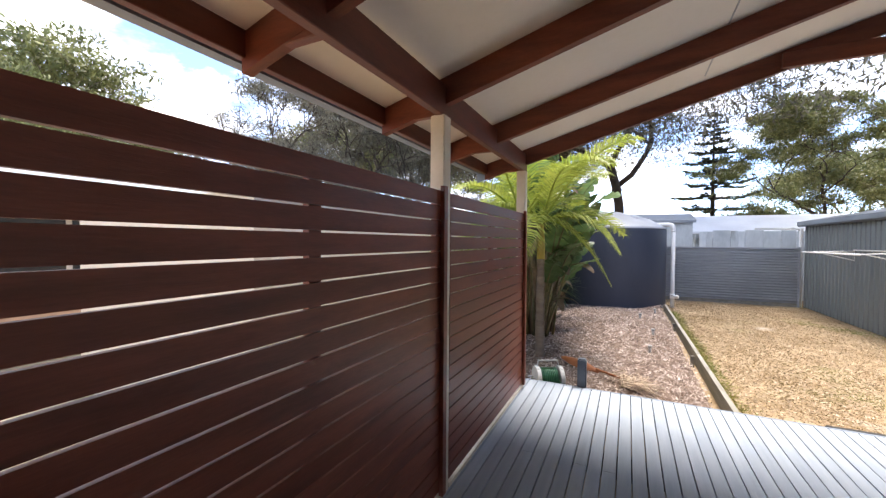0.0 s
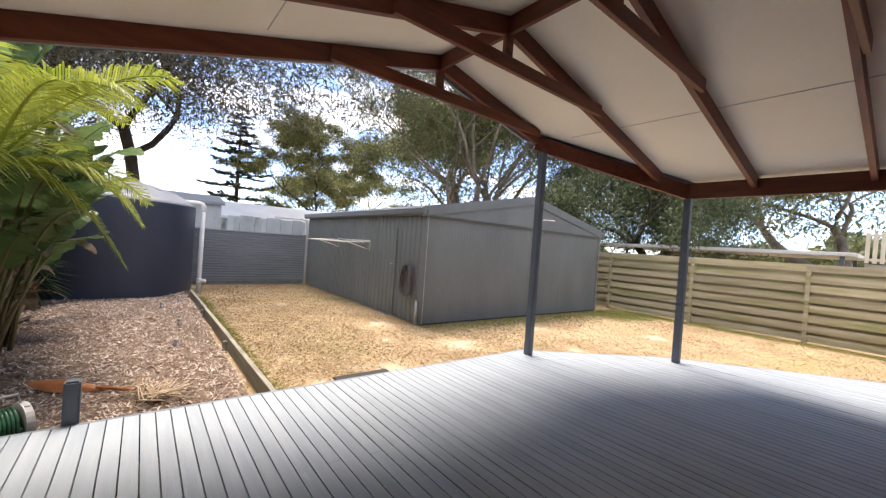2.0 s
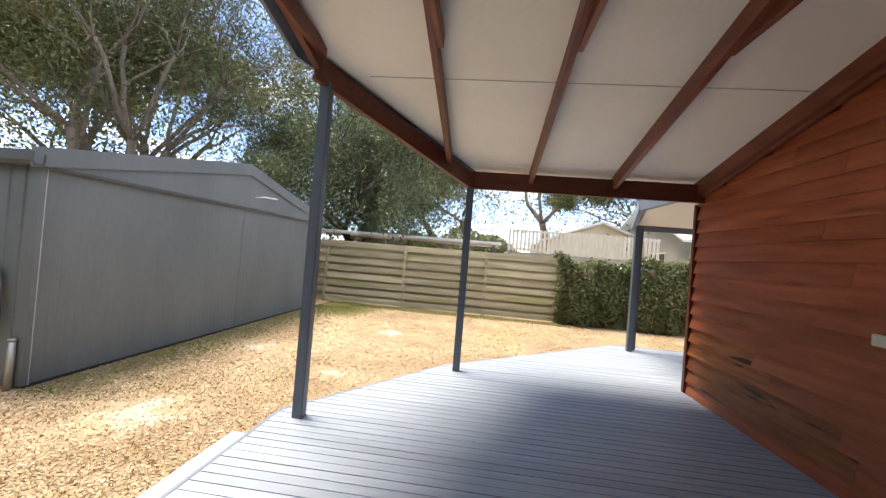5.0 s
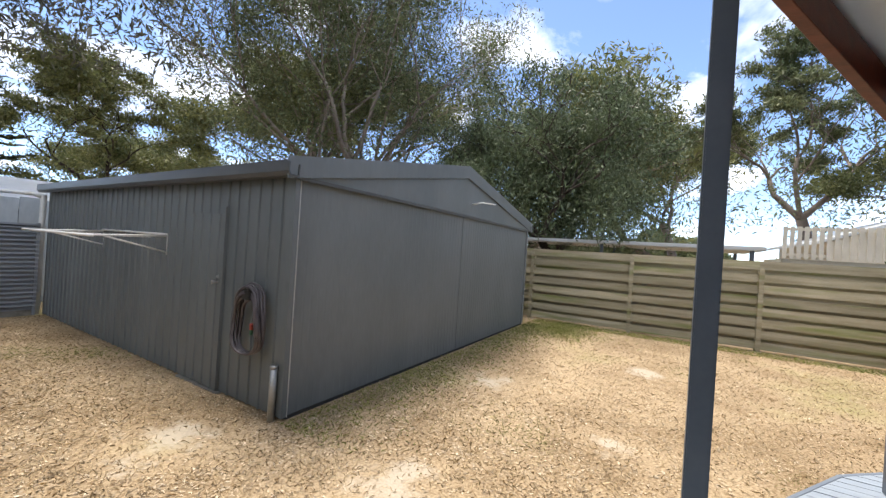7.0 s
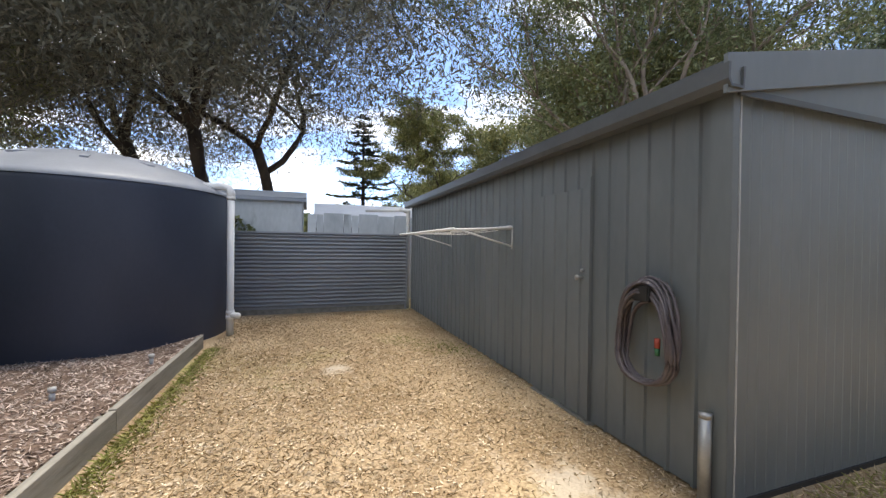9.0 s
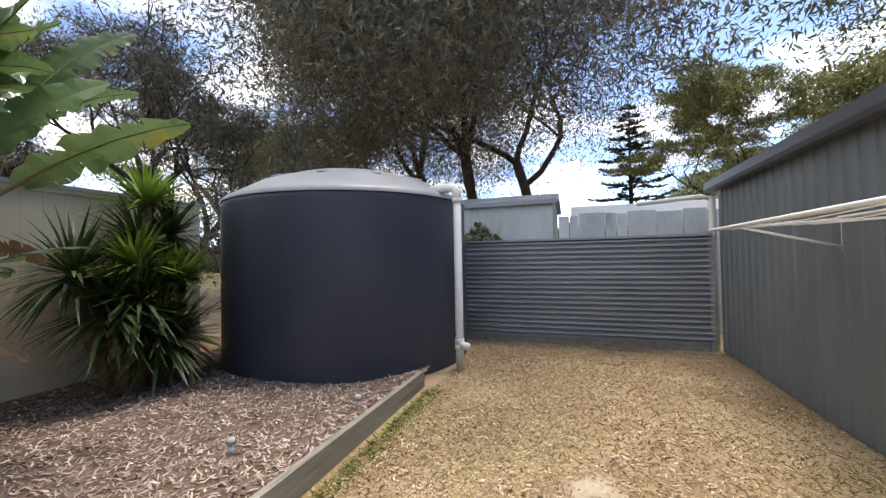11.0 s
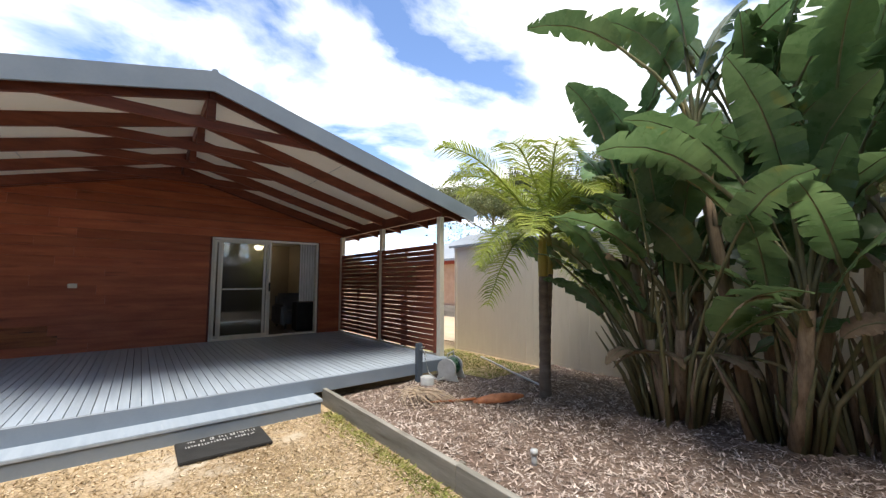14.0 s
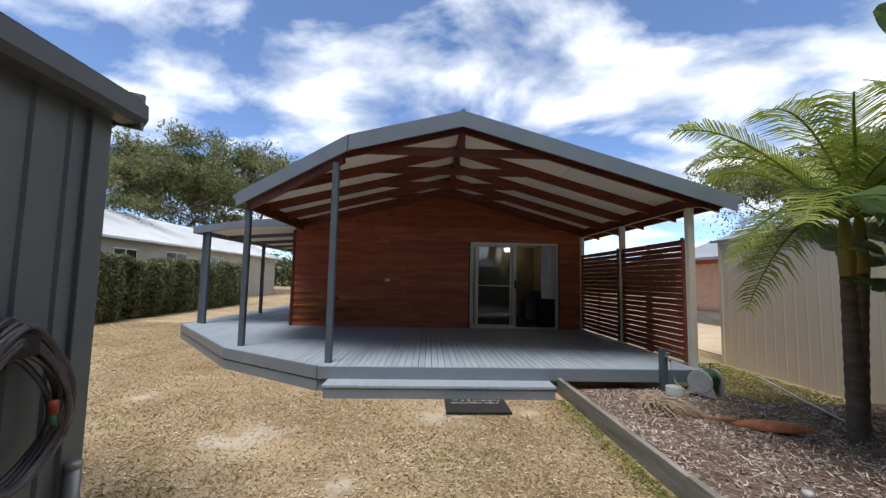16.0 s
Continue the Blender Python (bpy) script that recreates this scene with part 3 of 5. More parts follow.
tagged(part("wall_back", box(-1.2, 6.07, -9.5, -9.4, GZ, 3.3), M_CLAD), "back wall of the house", "wall", kind="structure")
def room():
    for nm, b, m, lab in (("floor", (-1.1, 4.0, -4.2, -0.2, -0.06, 0.0), M_CARPET, "dark carpet in the room behind the sliding door"), ("room_wall_back", (-1.1, 4.0, -4.3, -4.2, 0, 2.4), M_ROOM, "beige room wall"), ("room_wall_side", (4.0, 4.1, -4.3, -0.2, 0, 2.4), M_ROOM, "beige room wall"), ("room_wall_window", (-1.118, -1.1, -4.2, -0.21, 0, 2.4), M_ROOM, "beige room wall"), ("ceiling", (-1.1, 4.0, -4.2, -0.2, 2.4, 2.44), M_CEIL, "white room ceiling")):
        tagged(part(nm, box(*b), m), lab, nm.split("_")[-1] if nm != "floor" else "floor", kind="structure")
    lamp = thing("ceiling_lamp", (-0.05, -3.8, 2.4), "small round lit ceiling lamp in the dark room", "lamp")
    V, F = tube_data([(-0.05, -3.8, 2.4), (-0.05, -3.8, 2.32)], 0.06, 20); raw("base", V, F, M_CREAM, lamp)
    V, F = tube_data([(-0.05, -3.8, 2.33), (-0.05, -3.8, 2.26), (-0.05, -3.8, 2.20)], [0.13, 0.12, 0.06], 20); raw("shade", V, F, M_LAMP, lamp)
    V = []; F = []
    for i in range(61):
        s = i / 60; x = -0.60 + 0.40 * s; y = -0.27 + 0.03 * math.sin(s * 40)
        V += [(x, y, 0.75), (x, y, 2.2)]
        V += [(x, y - 0.01, 0.75), (x, y - 0.01, 2.2)]
    for i in range(60):
        F += [(4 * i, 4 * i + 4, 4 * i + 5, 4 * i + 1), (4 * i + 2, 4 * i + 3, 4 * i + 7, 4 * i + 6)]
    cur = thing("curtain", (-0.5, -0.27, 2.2), "white pleated curtain hanging beside the sliding door", "curtain")
    raw("cloth", V, F, M_CLOTH, cur, smooth=True)
    tube("rail", [(-1.08, -0.27, 2.215), (2.0, -0.27, 2.215)], 0.012, M_CREAM, cur)
    sofa = thing("armchair", (-0.55, -1.6, 0), "grey upholstered armchair in the dark room", "chair")
    part("seat", box(-0.95, -0.15, -2.0, -1.2, 0.12, 0.45, 0.06), M_SOFA, sofa); part("backrest", box(-0.95, -0.15, -2.2, -1.98, 0.3, 0.9, 0.07), M_SOFA, sofa)
    for x in (-1.05, -0.2):
        part("armrest", box(x - 0.02, x + 0.14, -2.1, -1.15, 0.1, 0.62, 0.05), M_SOFA, sofa)
    for x in (-0.9, -0.2):
        for y in (-2.05, -1.25):
            part("leg", box(x - 0.02, x + 0.02, y - 0.02, y + 0.02, 0, 0.13), M_BLACK, sofa)
    cab = thing("cabinet", (-0.56, -0.8, 0), "low black cabinet below the curtain", "cabinet")
    part("body", box(-0.85, -0.28, -1.0, -0.6, 0.03, 0.70, 0.01), M_BLACK, cab); part("plinth", box(-0.83, -0.30, -0.98, -0.62, 0, 0.03), M_BLACK, cab)
room()
def sliding_door():
    d = thing("door_1", ((DX0 + DX1) / 2, -0.1, 0), "cream aluminium sliding glass door with one half open", "door", kind="structure")
    f = 0.045
    for nm, b in (("jamb", (DX0, DX0 + f, -0.19, -0.045, 0, DZ)), ("jamb", (DX1 - f, DX1, -0.19, -0.045, 0, DZ)), ("head", (DX0 + f, DX1 - f, -0.19, -0.045, DZ - f, DZ)), ("sill", (DX0 + f, DX1 - f, -0.19, -0.045, -0.02, 0.03))):
        part(nm, box(*b, 0.004), M_ALU, d)
    for nm, y, a, b in (("fixed_panel", -0.15, 0.52, DX1 - f), ("sliding_panel", -0.11, 0.60, 1.50), ("screen_panel", -0.075, 0.50, DX1 - 0.12)):
        p = part(nm, box(a, a + 0.05, y - 0.014, y + 0.014, 0.035, DZ - f), M_ALU, d)
        part("stile", box(b - 0.05, b, y - 0.014, y + 0.014, 0.035, DZ - f), M_ALU, p)
        part("rail", box(a + 0.05, b - 0.05, y - 0.014, y + 0.014, DZ - f - 0.05, DZ - f), M_ALU, p); part("rail", box(a + 0.05, b - 0.05, y - 0.014, y + 0.014, 0.035, 0.09), M_ALU, p)
        if nm != "screen_panel":
            g = part("pane", box(a + 0.05, b - 0.05, y - 0.003, y + 0.003, 0.09, DZ - f - 0.05), M_GLASS, p); g.visible_shadow = False
        else:
            part("mid_rail", box(a + 0.05, b - 0.05, y - 0.01, y + 0.01, 1.05, 1.075), M_ALU, p)
            part("handle", box(a + 0.005, a + 0.04, y + 0.015, y + 0.035, 1.0, 1.2, 0.005), M_BLACK, p)
sliding_door()
o = thing("wall_outlet", (3.72, -0.055, 1.15), "small white double power outlet on the weatherboards", "outlet")
part("plate", box(3.66, 3.78, -0.07, -0.03, 1.11, 1.19, 0.006), M_CREAM, o)
for x in (3.69, 3.75):
    part("switch", box(x - 0.01, x + 0.01, -0.031, -0.024, 1.155, 1.175), M_PVC, o)

# ---- verandah on the east side ----
ver = thing("verandah_roof", (7.3, -4, 2.4), "grey-edged verandah roof with pale lining", "roof", kind="structure")
VP = [(6.1, -0.02), (7.0, 0.25), (8.62, -0.25), (8.62, -9.0), (6.1, -9.0)]
def vz(x):
    return 2.62 - 0.09 * (x - 6.1)
solid("roof_sheet", prism(VP, lambda x: vz(x) - 0.03, vz), M_ROOFG, ver)
solid("lining", prism([(6.1, -0.1), (7.0, 0.15), (8.52, -0.3), (8.52, -8.9), (6.1, -8.9)], lambda x: vz(x) - 0.075, lambda x: vz(x) - 0.035), M_CEIL, ver)
for (a, b) in ((VP[1], VP[0]), (VP[2], VP[1]), (VP[3], VP[2])):
    aa, bb = Vector((*a, vz(a[0]))), Vector((*b, vz(b[0])))
    part("gutter", bar(aa - Vector((0, 0, 0.08)), bb - Vector((0, 0, 0.08)), 0.08, 0.17), M_FASC, ver)
for y in (-1.5, -3.1, -4.6, -6.0):
    part("joist", bar((6.1, y, 2.43), (8.4, y, 2.26), 0.04, 0.1), M_TRIM, ver)

# ---- dry litter, chips, grass ----
def scatter_quads(n, place, length, width, tilt, rng):
    """n small bent-free slips lying about; place gives x, y, z arrays."""
    x, y, z = place(n)
    a = rng.uniform(0, 2 * np.pi, n); L = rng.uniform(*length, n) / 2; w = rng.uniform(*width, n) / 2
    t = rng.normal(0, tilt, n); r = rng.normal(0, tilt, n)
    d = np.stack([np.cos(a) * np.cos(t), np.sin(a) * np.cos(t), np.sin(t)], 1)
    s = np.stack([-np.sin(a) * np.cos(r), np.cos(a) * np.cos(r), np.sin(r)], 1)
    c = np.stack([x, y, z + 0.004 + np.abs(np.sin(t)) * L], 1)
    dl, sw = d * L[:, None], s * w[:, None]
    return np.stack([c - dl - sw * 0.6, c + dl * 0.2 - sw, c + dl, c - dl * 0.3 + sw], 1)
RG = np.random.default_rng(5)

# ---- trees ----
def tree(name, at, h, spread, seed, leaf, bark, label, n_leaf=9000, size=(0.16, 0.05), base=0.35, levels=4, gap=0.3, thick=1.0, droop=0.5, cat="tree", skirt=0.1, stems=1, wig=0.2, clump=1.0, flat=0.5):
    """Tapered stems with crooked forking limbs; narrow leaves gather in flattened clumps round the twig ends."""
    r = random.Random(seed); segs, tips = [], []
    def grow(p, d, ln, rad, lv):
        pts, rr = [p], [rad]
        for i in range(5):
            d = (d + Vector((r.gauss(0, wig), r.gauss(0, wig), r.gauss(0.03, wig * 0.6)))).normalized()
            p = p + d * ln / 5; pts.append(p); rr.append(rad * (1 - 0.055 * (i + 1)))
        segs.append((pts, rr, lv))
        if lv == 0:
            tips.append(pts[-1]); tips.append(pts[3]); return
        if lv == 1:
            tips.append(pts[-1])
        k = 3 if lv < levels else r.choice((3, 4))
        a0 = r.uniform(0, 6.28)
        for j in range(k):
            a = a0 + j * 6.28 / k + r.gauss(0, 0.4); el = r.uniform(0.3, 0.9)
            nd = (d * math.cos(el) + Vector((math.cos(a), math.sin(a), 0)) * math.sin(el)).normalized()
            grow(pts[-1] if j else pts[r.choice((-1, -2, -3))], nd, ln * r.uniform(0.62, 0.88), rr[-1] * r.uniform(0.52, 0.74), lv - 1)
    for i in range(stems):
        a = 6.28 * i / stems + r.uniform(-0.5, 0.5); o = 0.0 if stems == 1 else 0.42
        grow(Vector((0.25 * o * math.cos(a), 0.25 * o * math.sin(a), 0)), Vector((o * math.cos(a), o * math.sin(a), 1)).normalized(), base * 10, 0.30 * thick, levels)
    T = np.array([tuple(t) for t in tips]); sz = h * 0.95 / T[:, 2].max(); sx = spread / np.percentile(np.abs(T[:, :2] - T[:, :2].mean(0)), 95)
    S = Vector((sx, sx, sz)); A = Vector(at)
    th = thing(name, at, label, cat)
    V, F = [], []
    for pts, rr, lv in segs:
        v, f = tube_data([Vector((p.x * S.x, p.y * S.y, p.z * S.z)) + A for p in pts], [max(0.016, q * h / 14) for q in rr], 7 if lv > 2 else 4)
        o = len(V); V += v; F += [tuple(i + o for i in q) for q in f]
    raw("trunk", V, F, bark, th, smooth=True)
    g = np.random.default_rng(seed); T = T * np.array(S)
    keep = T[g.random(len(T)) < 1 - gap]
    w = g.uniform(0.3, 1.0, len(keep)); rad = clump * spread * 0.13 * (0.55 + 0.6 * w)
    idx = g.choice(len(keep), n_leaf, p=w ** 2 / (w ** 2).sum())
    u = g.normal(0, 1, (n_leaf, 3)); u /= np.linalg.norm(u, axis=1)[:, None]; u *= g.random(n_leaf)[:, None] ** 0.55
    low = keep[idx] + u * np.array([1, 1, flat]) * rad[idx][:, None]
    low[:, 2] *= np.where(g.random(n_leaf) < skirt, g.uniform(0.4, 1.0, n_leaf), 1.0); c = low + np.array(at)
    d = g.normal(0, 1, (n_leaf, 3)); d[:, 2] -= droop; d /= np.linalg.norm(d, axis=1)[:, None]
    s = np.cross(d, g.normal(0, 1, (n_leaf, 3))); s /= np.linalg.norm(s, axis=1)[:, None] + 1e-6
    sc = g.uniform(0.6, 1.4, n_leaf)[:, None]; d = d * sc * size[0]; s = s * sc * size[1]
    quads("crown", np.stack([c - d, c - d * 0.1 + s, c + d, c - d * 0.1 - s], 1), leaf, th)
    return th

tree("casuarina", (-6.5, 40.0, GZ), 34, 17.0, 11, M_DARKL, M_BARKD, "tall dark casuarina with fine drooping grey-brown foliage", 280000, (0.19, 0.040), 0.16, 5, skirt=0.42, clump=1.35, gap=0.05, thick=0.85, stems=2, wig=0.14, flat=0.7)
tree("casuarina", (-0.5, 42.0, GZ), 30, 13.5, 12, M_DARKL, M_BARKD, "tall dark casuarina with fine drooping grey-brown foliage", 180000, (0.19, 0.040), 0.16, 5, skirt=0.4, clump=1.35, gap=0.05, thick=0.8, wig=0.14, flat=0.7)
tree("gum_tree", (17.0, 20.0, GZ), 20.5, 7.6, 13, M_GUM, M_BARK, "tall many-stemmed gum tree with pale limbs behind the shed", 125000, (0.10, 0.028), 0.3, 4, gap=0.25, stems=5, wig=0.15, clump=1.3, flat=0.8, thick=0.55, skirt=0.22)
tree("gum_tree", (13.6, 37.0, GZ), 12.8, 6.0, 14, M_GUMY, M_BARKD, "spreading gum tree with twisted dark limbs", 60000, (0.13, 0.034), 0.26, 5, gap=0.4, wig=0.26)
tree("broadleaf_tree", (18.2, 8.2, GZ), 9.6, 4.7, 15, M_DENSE, M_BARKD, "dense dark green rounded tree behind the fence", 150000, (0.07, 0.021), 0.12, 5, gap=0.1, skirt=0.45, stems=2, flat=0.8, droop=1.0)
tree("gum_tree", (27.5, -1.4, GZ), 14.5, 4.5, 16, M_GUM, M_BARK, "gum tree with bare pale limbs", 40000, (0.12, 0.03), 0.3, 5, gap=0.55)
tree("gum_tree", (-14.0, 20.0, GZ), 13.0, 6.0, 17, M_DARKL, M_BARKD, "spreading tree with dark twisted limbs", 75000, (0.085, 0.018), 0.22, 5, gap=0.35, wig=0.3, thick=1.25, stems=2, flat=0.4)
tree("gum_tree", (-13.5, 12.8, GZ), 9.3, 4.6, 18, M_DARKL, M_BARKD, "spreading tree with dark twisted limbs", 60000, (0.075, 0.016), 0.22, 5, gap=0.35, wig=0.3, thick=1.25, stems=2, flat=0.4)
far = tree("gum_tree", (20.2, -31.5, GZ), 16, 8.0, 19, M_GUMY, M_BARK, "tall gum tree behind the neighbouring house", 45000, (0.17, 0.05), 0.3, 4, gap=0.3, stems=2, wig=0.2, clump=1.35, flat=0.55)
for x, y, a, s in ((13.0, -38, 40, 0.75), (30, -26, 100, 0.95), (-24, -14, 20, 0.8), (-25, 3, 80, 0.8), (29, 30, 150, 1.2), (34, 15, 260, 1.15), (36, 4, 10, 1.1), (21, 50, 190, 0.8), (-24, 34, 75, 1.2), (26, -10, 75, 0.7), (-21, -9, 130, 0.55), (-19, 8, 230, 0.5), (-20, -1, 300, 0.58)):
    c = copy_thing(far, pose(x, y, GZ, 0, 0, a) @ Matrix.Scale(s, 4)); tagged(c, "gum tree in the distance", "tree", "distant gums")
def far_woods():
    """Low scrub and tree tops that close the view all round, far beyond the neighbours."""
    g = np.random.default_rng(91); n = 90000; a = g.uniform(0, 2 * np.pi, n); rad = g.uniform(58, 76, n)
    top = 4.2 + 1.6 * np.sin(a * 9 + 1) + 1.1 * np.sin(a * 23 + 2) + 0.7 * np.sin(a * 51)
    c = np.stack([5 + rad * np.cos(a), 5 + rad * np.sin(a), GZ + g.random(n) ** 0.7 * np.maximum(1.5, top)], 1)
    d = g.normal(0, 1, (n, 3)); d /= np.linalg.norm(d, axis=1)[:, None]; w = np.cross(d, g.normal(0, 1, (n, 3))); w /= np.linalg.norm(w, axis=1)[:, None]; d *= 0.55; w *= 0.26
    tagged(quads("far_woods", np.stack([c - d, c + w, c + d, c - w], 1), M_GUM), "distant grey-green scrub and tree tops", "woods", kind="stuff")
far_woods()
def norfolk(at, h, seed):
    th = thing("norfolk_pine", at, "dark conical Norfolk pine with tiered branches", "tree"); A = Vector(at); r = random.Random(seed); g = np.random.default_rng(seed)
    tube("trunk", [A, A + Vector((0, 0, h * 0.5)), A + Vector((0, 0, h))], [0.28, 0.16, 0.03], M_BARKD, th)
    Q = []
    z = 0.16 * h
    while z < h * 0.97:
        f = (h - z) / h; k = 6
        for j in range(k):
            L = (f * h * 0.40 + 0.35) * r.uniform(0.7, 1.1); a = r.uniform(0, 0.6) + j * 6.28 / k; d = Vector((math.cos(a), math.sin(a), 0)); p0 = A + Vector((0, 0, z + r.uniform(-0.15, 0.15)))
            arm = lambda q: p0 + d * L * q + Vector((0, 0, L * (0.10 * q - 0.42 * q * q + 0.38 * q ** 3)))
            tube("branch", [arm(q) for q in (0, 0.35, 0.7, 1)], [0.06, 0.045, 0.03, 0.015], M_BARKD, th, n=4)
            for i in range(int(24 + 26 * L)):
                q = r.uniform(0.18, 1); c = np.array(arm(q))
                e = np.array((d.y, -d.x, 0)) * r.choice((-1, 1)) + np.array(d) * 0.7 + g.normal(0, 0.15, 3) + np.array((0, 0, 0.12)); e *= r.uniform(0.3, 0.75) * (1.15 - 0.6 * q) * min(1, L / 2.5 + 0.3); w = np.cross(e, g.normal(0, 1, 3)); w *= 0.075 / (np.linalg.norm(w) + 1e-6)
                Q.append((c, c + e * 0.5 + w, c + e, c + e * 0.5 - w))
        z += h * (0.05 + 0.05 * f)
    quads("needles", np.array(Q), M_PINE, th)
norfolk((7.2, 45, GZ), 15.0, 3)

# ---- neighbouring buildings ----
def house_block(name, x0, x1, y0, y1, zt, zr, axis, wall, roofm, label, windows=(), eave=0.45, z0=GZ):
    th = thing(name, ((x0 + x1) / 2, (y0 + y1) / 2, z0), label, "house")
    part("wall", box(x0, x1, y0, y1, z0, zt), wall, th)
    e = eave
    if axis == "y":
        xm = (x0 + x1) / 2; pr = [(x0 - e, zt - 0.02), (xm, zr), (x1 + e, zt - 0.02), (x1 + e, zt - 0.12), (xm, zr - 0.12), (x0 - e, zt - 0.12)]
        V = [(x, y, z) for y in (y0 - e, y1 + e) for x, z in pr]
        solid("gable", ([(x0, y, z) for y in (y0, y1) for z in (zt,)] + [(x1, y0, zt), (x1, y1, zt), (xm, y0, zr - 0.13), (xm, y1, zr - 0.13)], [(0, 2, 4), (1, 5, 3), (0, 4, 5, 1), (2, 3, 5, 4), (0, 1, 3, 2)]), wall, th)
    else:
        ym = (y0 + y1) / 2; pr = [(y0 - e, zt - 0.02), (ym, zr), (y1 + e, zt - 0.02), (y1 + e, zt - 0.12), (ym, zr - 0.12), (y0 - e, zt - 0.12)]
        V = [(x, y, z) for x in (x0 - e, x1 + e) for y, z in pr]
        solid("gable", ([(x0, y0, zt), (x0, y1, zt), (x1, y0, zt), (x1, y1, zt), (x0, ym, zr - 0.13), (x1, ym, zr - 0.13)], [(0, 1, 4), (2, 5, 3), (0, 4, 5, 2), (1, 3, 5, 4), (0, 2, 3, 1)]), wall, th)
    F = [tuple(range(6)), tuple(range(11, 5, -1))] + [(i, (i + 1) % 6, 6 + (i + 1) % 6, 6 + i) for i in range(6)]
    solid("roof", (V, F), roofm, th)
    for face, c, zc, w, hgt in windows:
        if face in ("x0", "x1"):
            x = x0 if face == "x0" else x1; s = -1 if face == "x0" else 1
            wn_ = part("window", box(min(x, x + s * 0.05), max(x, x + s * 0.05), c - w / 2, c + w / 2, zc - hgt / 2, zc + hgt / 2, 0.004), M_CREAM, th)
            for k in (-1, 1):
                part("pane", box(min(x + s * 0.05, x + s * 0.06), max(x + s * 0.05, x + s * 0.06), c + k * w / 4 - w / 4 + 0.04, c + k * w / 4 + w / 4 - 0.04, zc - hgt / 2 + 0.06, zc + hgt / 2 - 0.06), M_DARKW, wn_)
        else:
            y = y0 if face == "y0" else y1; s = -1 if face == "y0" else 1
            wn_ = part("window", box(c - w / 2, c + w / 2, min(y, y + s * 0.05), max(y, y + s * 0.05), zc - hgt / 2, zc + hgt / 2, 0.004), M_CREAM, th)
            for k in (-1, 1):
                part("pane", box(c + k * w / 4 - w / 4 + 0.04, c + k * w / 4 + w / 4 - 0.04, min(y + s * 0.05, y + s * 0.06), max(y + s * 0.05, y + s * 0.06), zc - hgt / 2 + 0.06, zc + hgt / 2 - 0.06), M_DARKW, wn_)
    return th
house_block("neighbour_house", 16.0, 24.0, -24.0, -5.0, 2.75, 4.6, "y", M_NBH, M_ROOFW, "pale rendered single-storey house with a light steel roof", [("x0", -7.6, 1.75, 1.3, 1.1), ("x0", -11.0, 1.75, 1.6, 1.2), ("x0", -15.0, 1.75, 1.2, 1.2), ("y1", 18.5, 1.75, 1.4, 1.1)])
house_block("neighbour_house", 20.5, 28.0, -5.5, -0.6, 2.6, 3.7, "x", M_CREAM, M_ROOFW, "cream house with a pale gable roof beyond the fence")
house_block("garden_shed", -1.2, 2.05, 17.0, 19.5, 2.45, 2.75, "x", M_WHITEW, M_ROOFG, "old white rendered outbuilding with peeling paint", eave=0.1)
house_block("long_shed", 2.6, 9.0, 20.5, 25.0, 2.1, 2.9, "x", M_WHITEW, M_ROOFW, "long white outbuilding with a pale steel roof behind the gate", [("y0", 3.6, 1.5, 0.9, 0.8), ("y0", 5.6, 1.5, 0.9, 0.8)], eave=0.2)
house_block("neighbour_house", -16.0, -8.2, -7.0, 5.5, 2.25, 3.9, "y", M_BRICK, M_ROOFG, "peach brick house with red trim", [("x1", -1.5, 1.45, 1.9, 0.95), ("x1", 2.8, 1.45, 1.9, 0.95)])
